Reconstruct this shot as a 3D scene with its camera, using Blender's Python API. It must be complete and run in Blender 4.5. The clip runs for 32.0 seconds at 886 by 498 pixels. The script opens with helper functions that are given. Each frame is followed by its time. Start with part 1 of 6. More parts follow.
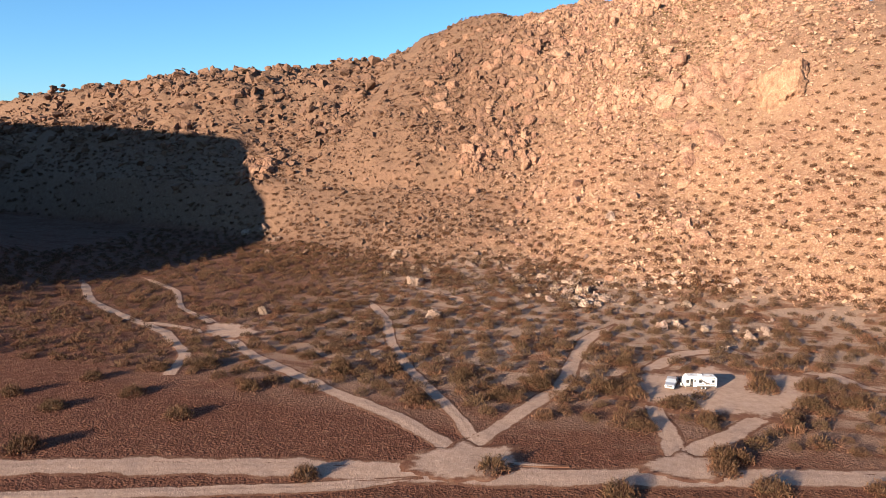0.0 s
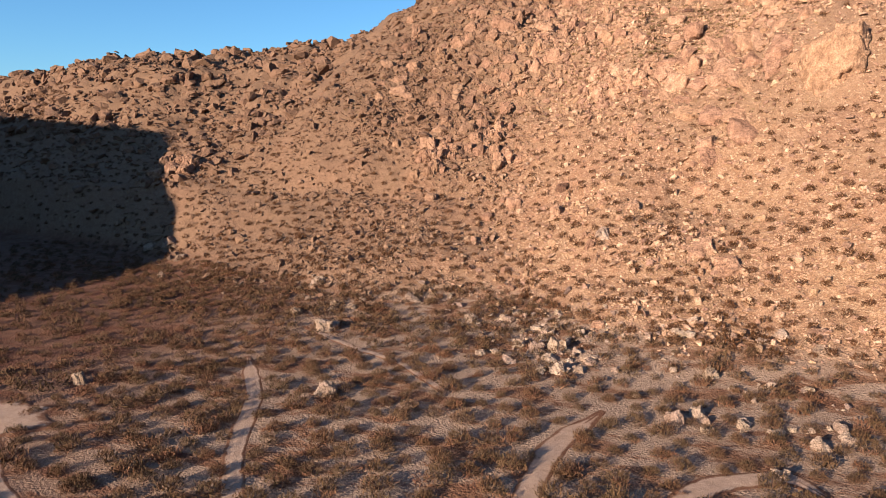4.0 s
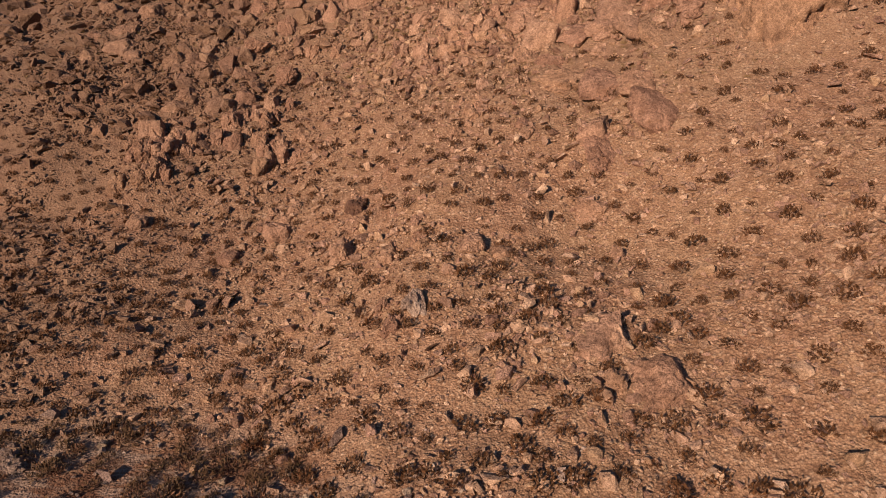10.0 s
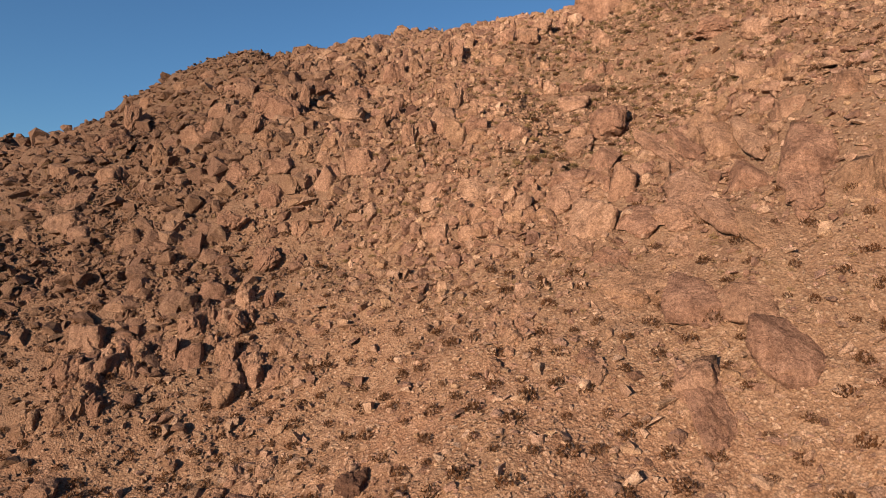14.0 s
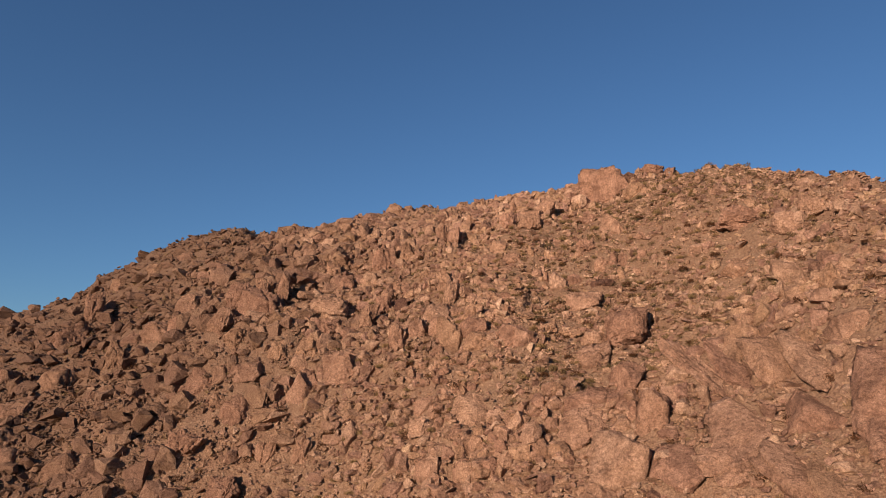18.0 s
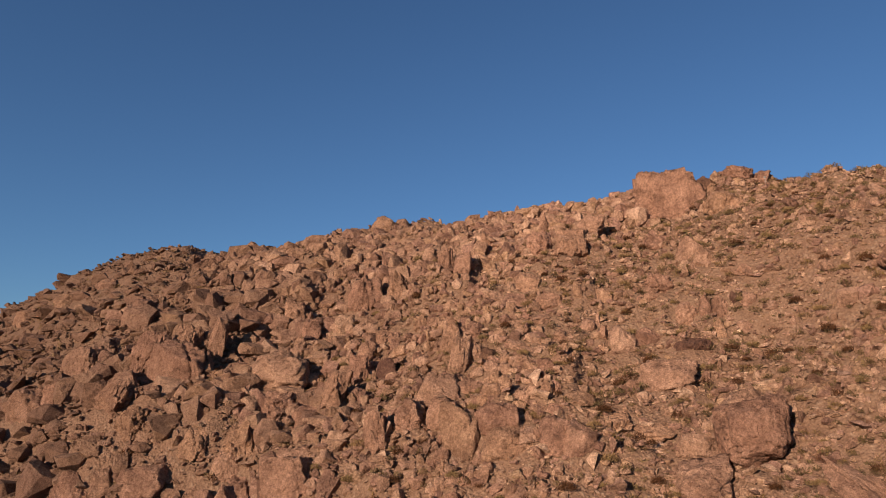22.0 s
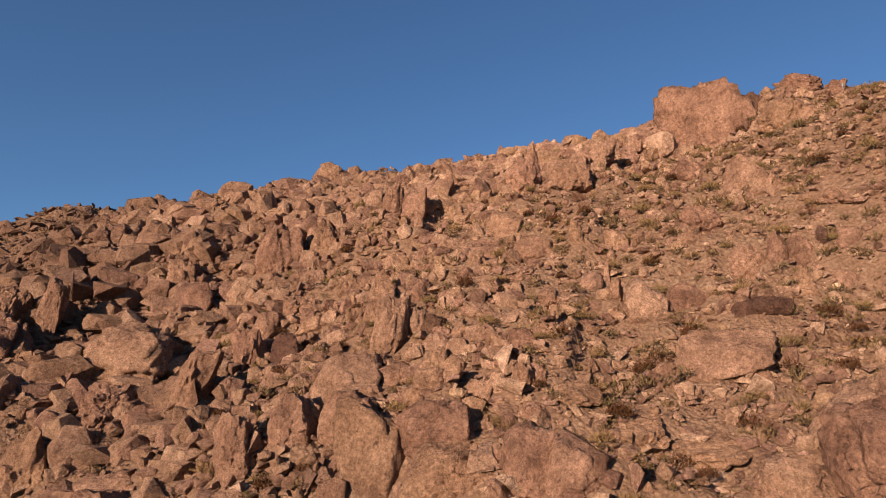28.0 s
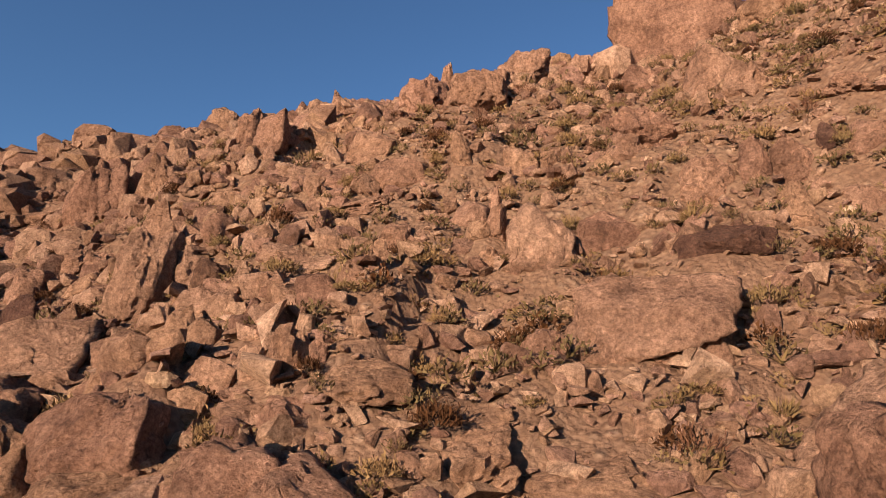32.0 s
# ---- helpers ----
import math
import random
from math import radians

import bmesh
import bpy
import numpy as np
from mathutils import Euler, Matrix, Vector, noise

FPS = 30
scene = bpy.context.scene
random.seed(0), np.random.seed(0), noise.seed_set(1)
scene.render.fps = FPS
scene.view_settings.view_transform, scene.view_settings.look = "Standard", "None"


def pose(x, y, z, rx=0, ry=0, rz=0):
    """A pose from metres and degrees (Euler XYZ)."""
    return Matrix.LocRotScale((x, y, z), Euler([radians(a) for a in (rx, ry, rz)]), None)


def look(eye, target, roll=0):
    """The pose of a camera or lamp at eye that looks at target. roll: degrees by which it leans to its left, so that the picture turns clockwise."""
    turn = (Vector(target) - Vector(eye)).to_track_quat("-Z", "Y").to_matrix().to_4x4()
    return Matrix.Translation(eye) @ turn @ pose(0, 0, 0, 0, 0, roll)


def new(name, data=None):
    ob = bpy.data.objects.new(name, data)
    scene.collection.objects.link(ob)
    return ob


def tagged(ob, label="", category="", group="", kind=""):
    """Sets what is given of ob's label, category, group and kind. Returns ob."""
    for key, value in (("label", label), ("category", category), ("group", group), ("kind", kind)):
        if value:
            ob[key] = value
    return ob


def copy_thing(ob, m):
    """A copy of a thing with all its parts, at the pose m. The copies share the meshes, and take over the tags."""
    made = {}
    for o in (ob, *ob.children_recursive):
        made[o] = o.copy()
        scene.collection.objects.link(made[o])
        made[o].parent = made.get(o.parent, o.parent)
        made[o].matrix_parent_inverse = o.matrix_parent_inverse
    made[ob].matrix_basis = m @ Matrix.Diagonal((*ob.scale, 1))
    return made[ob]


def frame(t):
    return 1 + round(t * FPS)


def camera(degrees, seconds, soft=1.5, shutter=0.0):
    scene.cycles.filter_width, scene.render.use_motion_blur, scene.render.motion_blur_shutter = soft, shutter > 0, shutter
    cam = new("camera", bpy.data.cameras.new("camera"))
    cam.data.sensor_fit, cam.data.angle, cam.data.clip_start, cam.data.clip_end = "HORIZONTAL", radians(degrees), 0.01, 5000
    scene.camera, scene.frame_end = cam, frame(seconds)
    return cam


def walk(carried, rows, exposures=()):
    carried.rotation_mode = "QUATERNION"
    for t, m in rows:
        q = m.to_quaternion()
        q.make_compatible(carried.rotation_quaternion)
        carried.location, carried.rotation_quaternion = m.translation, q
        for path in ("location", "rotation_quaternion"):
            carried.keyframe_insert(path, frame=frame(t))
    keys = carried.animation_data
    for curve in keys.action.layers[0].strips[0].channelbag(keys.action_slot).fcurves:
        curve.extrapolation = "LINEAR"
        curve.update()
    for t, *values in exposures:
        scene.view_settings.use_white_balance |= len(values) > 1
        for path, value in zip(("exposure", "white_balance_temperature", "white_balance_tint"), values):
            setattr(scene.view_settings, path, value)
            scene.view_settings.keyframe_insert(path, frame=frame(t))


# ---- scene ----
cam = camera(64.31, 32.0, soft=0.9)
walk(cam, [
    (0.0, pose(0.00, 0.00, 50.00, 81.569, 0.045, 18.397)),
    (0.5, pose(0.12, 9.21, 49.69, 81.565, 0.102, 18.487)),
    (1.0, pose(0.18, 18.44, 49.40, 81.560, 0.201, 18.542)),
    (1.5, pose(0.02, 27.67, 49.10, 81.581, 0.203, 18.567)),
    (2.0, pose(-0.39, 36.89, 48.82, 81.620, 0.206, 18.602)),
    (2.5, pose(-0.99, 46.11, 48.55, 81.646, 0.248, 18.608)),
    (3.0, pose(-1.50, 55.14, 48.30, 81.668, 0.173, 18.674)),
    (3.5, pose(-2.11, 63.88, 48.02, 81.631, -0.024, 18.815)),
    (5.5, pose(-3.89, 92.76, 46.82, 81.202, -0.147, 18.878)),
    (6.0, pose(-3.30, 100.35, 46.64, 81.122, -0.133, 18.883)),
    (6.5, pose(-2.61, 108.11, 46.50, 81.199, -0.080, 18.866)),
    (7.0, pose(-1.90, 116.10, 46.35, 81.215, -0.033, 17.467)),
    (7.5, pose(-1.61, 124.15, 46.21, 81.198, -0.152, 13.466)),
    (8.0, pose(-1.63, 132.56, 46.11, 81.154, -0.181, 9.612)),
    (8.5, pose(-2.00, 141.50, 46.10, 81.098, -0.258, 8.318)),
    (9.0, pose(-2.80, 151.19, 46.22, 81.097, -0.284, 8.147)),
    (9.5, pose(-4.11, 161.48, 46.35, 81.071, -0.260, 8.039)),
    (10.0, pose(-6.05, 172.32, 46.61, 81.057, -0.274, 7.935)),
    (10.5, pose(-8.39, 183.20, 47.18, 80.993, -0.253, 7.890)),
    (11.0, pose(-10.71, 192.78, 48.25, 80.894, -0.236, 7.883)),
    (11.5, pose(-12.68, 199.98, 49.94, 80.844, -0.154, 7.928)),
    (12.0, pose(-13.99, 204.58, 52.28, 80.830, -0.176, 7.981)),
    (12.5, pose(-14.89, 207.50, 55.11, 81.436, 0.020, 7.908)),
    (13.0, pose(-15.52, 209.49, 58.17, 84.739, 0.094, 7.795)),
    (13.5, pose(-15.96, 210.88, 61.11, 88.437, 0.093, 7.741)),
    (14.0, pose(-16.11, 211.65, 63.58, 90.113, 0.232, 7.753)),
    (14.5, pose(-16.23, 212.29, 65.76, 91.855, 0.298, 7.750)),
    (15.0, pose(-16.32, 213.14, 67.79, 93.499, 0.370, 7.782)),
    (15.5, pose(-16.35, 214.37, 69.76, 95.614, 0.428, 7.852)),
    (17.5, pose(-16.60, 225.86, 74.98, 101.941, 0.560, 8.077)),
    (18.0, pose(-17.05, 230.67, 77.09, 102.011, 0.462, 7.888)),
    (18.5, pose(-17.66, 235.90, 79.32, 102.100, 0.400, 7.745)),
    (19.0, pose(-18.40, 241.42, 81.60, 102.137, 0.363, 7.638)),
    (19.5, pose(-19.14, 247.07, 83.83, 102.225, 0.251, 7.571)),
    (20.0, pose(-19.83, 252.78, 85.94, 102.379, 0.082, 7.585)),
    (20.5, pose(-20.55, 258.54, 87.83, 102.467, 0.127, 7.684)),
    (21.0, pose(-21.53, 264.35, 89.45, 102.570, 0.049, 7.765)),
    (21.5, pose(-22.73, 270.15, 90.62, 102.590, 0.099, 7.811)),
    (22.0, pose(-24.02, 275.92, 91.29, 102.598, 0.042, 7.809)),
    (22.5, pose(-25.25, 281.65, 91.64, 102.665, 0.024, 7.857)),
    (23.0, pose(-26.31, 287.00, 91.84, 102.835, 0.032, 7.926)),
    (23.5, pose(-27.11, 291.29, 92.00, 102.916, -0.017, 8.026)),
    (24.0, pose(-27.73, 294.32, 92.05, 102.928, 0.016, 8.116)),
    (24.5, pose(-27.97, 296.38, 91.96, 102.869, -0.055, 8.134)),
    (26.5, pose(-26.43, 304.05, 91.61, 102.870, -0.189, 8.147)),
    (27.0, pose(-25.08, 306.48, 91.41, 102.814, -0.189, 8.254)),
    (27.5, pose(-23.42, 309.11, 91.27, 102.714, -0.204, 8.268)),
    (28.0, pose(-21.57, 311.89, 91.18, 102.733, -0.093, 8.287)),
    (28.5, pose(-19.74, 314.85, 91.15, 102.776, -0.015, 8.315)),
    (29.0, pose(-18.04, 318.01, 91.15, 102.784, 0.030, 8.328)),
    (29.5, pose(-16.51, 321.54, 91.15, 102.756, 0.072, 8.371)),
    (30.0, pose(-14.98, 325.51, 91.15, 102.683, -0.006, 8.464)),
    (30.5, pose(-13.72, 329.51, 91.12, 102.745, -0.231, 8.484)),
    (31.0, pose(-13.11, 332.53, 91.09, 102.912, -0.427, 8.560)),
    (31.5, pose(-12.89, 334.54, 91.12, 102.957, -0.525, 8.609)),
    (32.0, pose(-12.87, 336.08, 91.18, 102.939, -0.579, 8.656)),
], exposures=[(0.0, 1.77, 6100, 0), (3.0, 1.60, 6100, 0), (6.0, 1.46, 6150, 1), (9.0, 0.74, 6500, 7), (12.0, 0.61, 6700, 10), (13.5, 0.70, 6600, 6), (15.0, 1.09, 6350, 1), (15.5, 1.09, 6350, 1), (17.5, 0.70, 6550, 8), (19.0, 0.57, 6550, 9), (24.0, 0.68, 6600, 10), (28.0, 0.90, 6700, 10), (32.0, 1.07, 6750, 10)])

# ---------------------------------------------------------------- world and sun
SUN_AZ, SUN_EL = 206.0, 13.5          # where the sun stands: clockwise from north (+y), and its height


def build_world():
    world = bpy.data.worlds.new("desert_sky")
    scene.world = world
    world.use_nodes = True
    nt = world.node_tree
    sky = nt.nodes.new("ShaderNodeTexSky")
    sky.sky_type = 'NISHITA'
    sky.sun_disc = False
    sky.sun_elevation, sky.sun_rotation = radians(SUN_EL + 9), radians(SUN_AZ)
    sky.air_density, sky.dust_density, sky.ozone_density = 1.0, 0.3, 5.0
    bg = nt.nodes["Background"]
    bg.inputs["Strength"].default_value = 0.051
    mix = nt.nodes.new("ShaderNodeMix")                 # thin dry desert air: a deeper blue
    mix.data_type, mix.blend_type = 'RGBA', 'MULTIPLY'
    mix.inputs[0].default_value = 1.0
    mix.inputs[7].default_value = (0.84, 1.0, 1.12, 1)
    nt.links.new(sky.outputs["Color"], mix.inputs[6])
    nt.links.new(mix.outputs[2], bg.inputs["Color"])
    lamp = bpy.data.lights.new("sun", 'SUN')
    lamp.energy, lamp.angle, lamp.color = 5.2, radians(0.55), (1.0, 0.805, 0.645)
    ob = new("sun", lamp)
    a, e = radians(SUN_AZ), radians(SUN_EL)
    eye = Vector((math.sin(a) * math.cos(e), math.cos(a) * math.cos(e), math.sin(e))) * 900
    ob.matrix_world = look(eye, (0, 0, 0))


build_world()


# ---------------------------------------------------------------- noise on arrays
def lattice(ix, iy, seed):
    h = (ix.astype(np.int64) * 374761393 + iy.astype(np.int64) * 668265263 + seed * 974634777) & 0xFFFFFFFF
    h = ((h ^ (h >> 13)) * 1274126177) & 0xFFFFFFFF
    h = ((h ^ (h >> 16)) * 2246822519) & 0xFFFFFFFF
    return ((h ^ (h >> 15)) & 0xFFFFFF) / float(0xFFFFFF)


def soft_noise(x, y, size, seed):
    """Smooth noise in -1..1 with lumps of about that size."""
    u, v = np.asarray(x) / size, np.asarray(y) / size
    iu, iv = np.floor(u), np.floor(v)
    fu, fv = u - iu, v - iv
    fu, fv = fu * fu * (3 - 2 * fu), fv * fv * (3 - 2 * fv)
    a, b = lattice(iu, iv, seed), lattice(iu + 1, iv, seed)
    c, d = lattice(iu, iv + 1, seed), lattice(iu + 1, iv + 1, seed)
    return 2 * ((a * (1 - fu) + b * fu) * (1 - fv) + (c * (1 - fu) + d * fu) * fv) - 1


def layered(x, y, size, seed, octaves=4, fall=0.5):
    total, amp = 0, 1.0
    for k in range(octaves):
        total = total + amp * soft_noise(x, y, size / 2 ** k, seed + 17 * k)
        amp *= fall
    return total


def cells(x, y, size, seed):
    """Distance to the nearest scattered point, and that cell's own number, both 0..1."""
    u, v = np.asarray(x) / size, np.asarray(y) / size
    iu, iv = np.floor(u), np.floor(v)
    best, mark = np.full(np.shape(u), 9.0), np.zeros(np.shape(u))
    for di in (-1, 0, 1):
        for dj in (-1, 0, 1):
            ci, cj = iu + di, iv + dj
            px, py = ci + lattice(ci, cj, seed), cj + lattice(ci, cj, seed + 5)
            d = np.hypot(px - u, py - v)
            near = d < best
            mark = np.where(near, lattice(ci, cj, seed + 9), mark)
            best = np.where(near, d, best)
    return np.minimum(best, 1), mark


# ---------------------------------------------------------------- the lie of the land
# stations along the hill: x, then y where the slope reaches 5, 30, 60, 88 and 102 m, then y and height of the crest
STATIONS = (
    (-420, 330, 352, 385, 429, 435, 448, 96),
    (-320, 318, 328, 365, 392, 405, 430, 99),
    (-200, 288, 312, 370, 416, 446, 475, 109),
    (-130, 253, 310, 340, 373, 403, 443, 127),
    (-95, 247, 306, 341, 369, 384, 440, 127),
    (-57, 252, 303, 350, 366, 391, 443, 134),
    (-40, 247, 295, 340, 364, 386, 442, 133.5),
    (-25, 240, 282, 330, 361, 379, 440, 133),
    (-13, 233, 282, 324, 362, 377, 432, 134.5),
    (0, 227, 284, 318, 355, 375, 420, 136),
    (35, 224, 261, 300, 325, 343, 391, 122),
    (100, 181, 239, 273, 312, 337, 387, 113),
    (220, 170, 228, 268, 305, 330, 370, 105),
    (400, 170, 230, 270, 310, 340, 380, 95),
)


def along(x, column):
    """A station's number, carried smoothly along the hill."""
    s = np.array(STATIONS, float)
    k = s[:, 0]
    x = np.clip(x, k[0], k[-1])
    i = np.clip(np.searchsorted(k, x) - 1, 0, len(k) - 2)
    slope = np.gradient(s[:, column], k)
    h = k[i + 1] - k[i]
    t = (x - k[i]) / h
    a, b = s[i, column], s[i + 1, column]
    return ((2 * t**3 - 3 * t**2 + 1) * a + (t**3 - 2 * t**2 + t) * h * slope[i]
            + (3 * t**2 - 2 * t**3) * b + (t**3 - t**2) * h * slope[i + 1])


def base_height(x, y):
    """The land without its roughness, and how much of it is hillside (0 plain, 1 hill)."""
    x, y = np.asarray(x, float), np.asarray(y, float)
    wob = 4 * soft_noise(x, y, 37, 3) + 2 * soft_noise(x, y, 15, 4)
    yy = y + wob
    plain = np.clip(0.03 * (y - 140), -12, 8) + 0.5 * soft_noise(x, y, 60, 8)
    ys = [along(x, c) for c in (1, 2, 3, 4, 5, 6)]
    crest = along(x, 7)
    zs = [5 + 0 * x, 30 + 0 * x, 60 + 0 * x, np.minimum(88, crest - 14), np.minimum(102, crest - 6), crest]
    z = np.where(yy < ys[0], -1e3, 0.0)
    for k in range(5):
        t = np.clip((yy - ys[k]) / np.maximum(ys[k + 1] - ys[k], 5), 0, 1)
        part = zs[k] + (zs[k + 1] - zs[k]) * (t * (1.75 - 0.75 * t) if k == 4 else t)
        z = np.where((yy >= ys[k]) & (yy < ys[k + 1]), part, z)
    over = yy - ys[5]
    z = np.where(over >= 0, crest - 0.0012 * np.clip(over, 0, 220) ** 2 - 0.05 * over, z)
    lo = 0.30 * (yy - ys[0]) + 5
    z = np.where(yy < ys[0], lo, z)
    side = np.clip((np.abs(x + 40) - 330) / 400, 0, 1)
    z = z - 80 * side**2
    hill = np.clip((z - plain) / 6.0, 0, 1)
    z = plain + 2.2 * np.logaddexp(0, (z - plain) / 2.2)
    # the hill to the south-west, whose shadow lies on the western end
    a, b = np.sin(radians(SUN_AZ)), np.cos(radians(SUN_AZ))
    across = (x + 277) * b - (y - 110) * a
    down = (x + 375) * a + (y - 110) * b
    rise = 119.5 * np.clip((across + 48) / 125, 0, 1) ** 0.5
    west = rise * np.exp(-(down / 90) ** 2) + 0 * x
    west = np.where(across > -48, west, 0) * np.clip((520 - across) / 200, 0, 1)
    for bx, by, rise, r in ((-109, 425, 2.6, 9), (-94, 428, -4.0, 8), (2, 402, 1.5, 9), (13, 391, -0.9, 6), (26, 384, 2.4, 7), (33, 381, 2.4, 8)):
        z = z + rise * np.exp(-((x - bx) ** 2 + (y - by) ** 2) / r**2)
    far = np.hypot(x, y - 150)
    z = np.where(far > 900, z * np.clip((1500 - far) / 600, 0, 1) - 4 * np.clip((far - 900) / 600, 0, 1), z)
    return np.maximum(z, west), hill


def height(x, y):
    z, hill = base_height(x, y)
    rock = np.clip((z - 22) / 60, 0, 1)
    d1, m1 = cells(x + 3 * soft_noise(x, y, 9, 31), y, 9.0, 21)
    d2, m2 = cells(x, y + 1.5 * soft_noise(x, y, 5, 32), 4.0, 22)
    craggy = 1 + 1.6 * np.clip((-x - 130) / 60, 0, 1)
    step1 = craggy * (m1 - 0.5) * 2.4 * np.clip(1.6 * (1 - d1) - 0.3, 0, 1)
    step2 = (m2 - 0.5) * 1.6 * np.clip(1.8 * (1 - d2) - 0.4, 0, 1)
    d3, m3 = cells(x + 0.6 * soft_noise(x, y, 2, 33), y, 2.1, 23)
    step3 = (m3 - 0.45) * 1.1 * np.clip(1.9 * (1 - d3) - 0.5, 0, 1)
    rough = 1.5 * layered(x, y, 26, 11, 4) + step1 * (0.15 + rock) + step2 * (0.12 + rock) + step3 * (0.55 + 0.35 * rock) + 0.3 * layered(x, y, 3.0, 51, 2) * (0.5 + rock)
    hill = hill * hill
    return z + hill * rough + (1 - hill) * 0.10 * layered(x, y, 7, 41, 3)


# ---------------------------------------------------------------- materials
def shader(name):
    mat = bpy.data.materials.new(name)
    mat.use_nodes = True
    return mat, mat.node_tree, mat.node_tree.nodes["Principled BSDF"]


def add_node(nt, kind, **values):
    nd = nt.nodes.new(kind)
    for key, value in values.items():
        nd.inputs[key].default_value = value
    return nd


def ramp(nt, source, stops):
    nd = nt.nodes.new("ShaderNodeValToRGB")
    while len(nd.color_ramp.elements) < len(stops):
        nd.color_ramp.elements.new(0.5)
    for el, (pos, col) in zip(nd.color_ramp.elements, stops):
        el.position, el.color = pos, (*col, 1)
    nt.links.new(source, nd.inputs["Fac"])
    return nd.outputs["Color"]


def blend(nt, fac, a, b, mode='MIX'):
    nd = nt.nodes.new("ShaderNodeMix")
    nd.data_type, nd.blend_type = 'RGBA', mode
    if isinstance(fac, float):
        nd.inputs[0].default_value = fac
    else:
        nt.links.new(fac, nd.inputs[0])
    for k, s in ((6, a), (7, b)):
        if isinstance(s, tuple):
            nd.inputs[k].default_value = (*s, 1)
        else:
            nt.links.new(s, nd.inputs[k])
    return nd.outputs[2]


def place_of(nt):
    return nt.nodes.new("ShaderNodeNewGeometry").outputs["Position"]


def noise_fac(nt, where, scale, detail=4.0, rough=0.6, stretch=None):
    if stretch:
        m = nt.nodes.new("ShaderNodeMapping")
        m.inputs["Scale"].default_value = stretch
        nt.links.new(where, m.inputs["Vector"])
        where = m.outputs["Vector"]
    nd = add_node(nt, "ShaderNodeTexNoise", Scale=scale, Detail=detail, Roughness=rough)
    nt.links.new(where, nd.inputs["Vector"])
    return nd.outputs["Fac"]


def bumped(nt, bsdf, fac, distance, strength=1.0):
    nd = add_node(nt, "ShaderNodeBump", Distance=distance, Strength=strength)
    nt.links.new(fac, nd.inputs["Height"])
    nt.links.new(nd.outputs["Normal"], bsdf.inputs["Normal"])


def voronoi(nt, where, scale, feature='F1'):
    nd = add_node(nt, "ShaderNodeTexVoronoi", Scale=scale)
    nd.feature = feature
    nt.links.new(where, nd.inputs["Vector"])
    return nd


def summed(nt, a, wa, b, wb):
    """a * wa + b * wb"""
    m1 = nt.nodes.new("ShaderNodeMath")
    m1.operation = 'MULTIPLY'
    m1.inputs[1].default_value = wa
    nt.links.new(a, m1.inputs[0])
    m2 = nt.nodes.new("ShaderNodeMath")
    m2.operation = 'MULTIPLY_ADD'
    m2.inputs[1].default_value = wb
    nt.links.new(b, m2.inputs[0])
    nt.links.new(m1.outputs[0], m2.inputs[2])
    return m2.outputs[0]


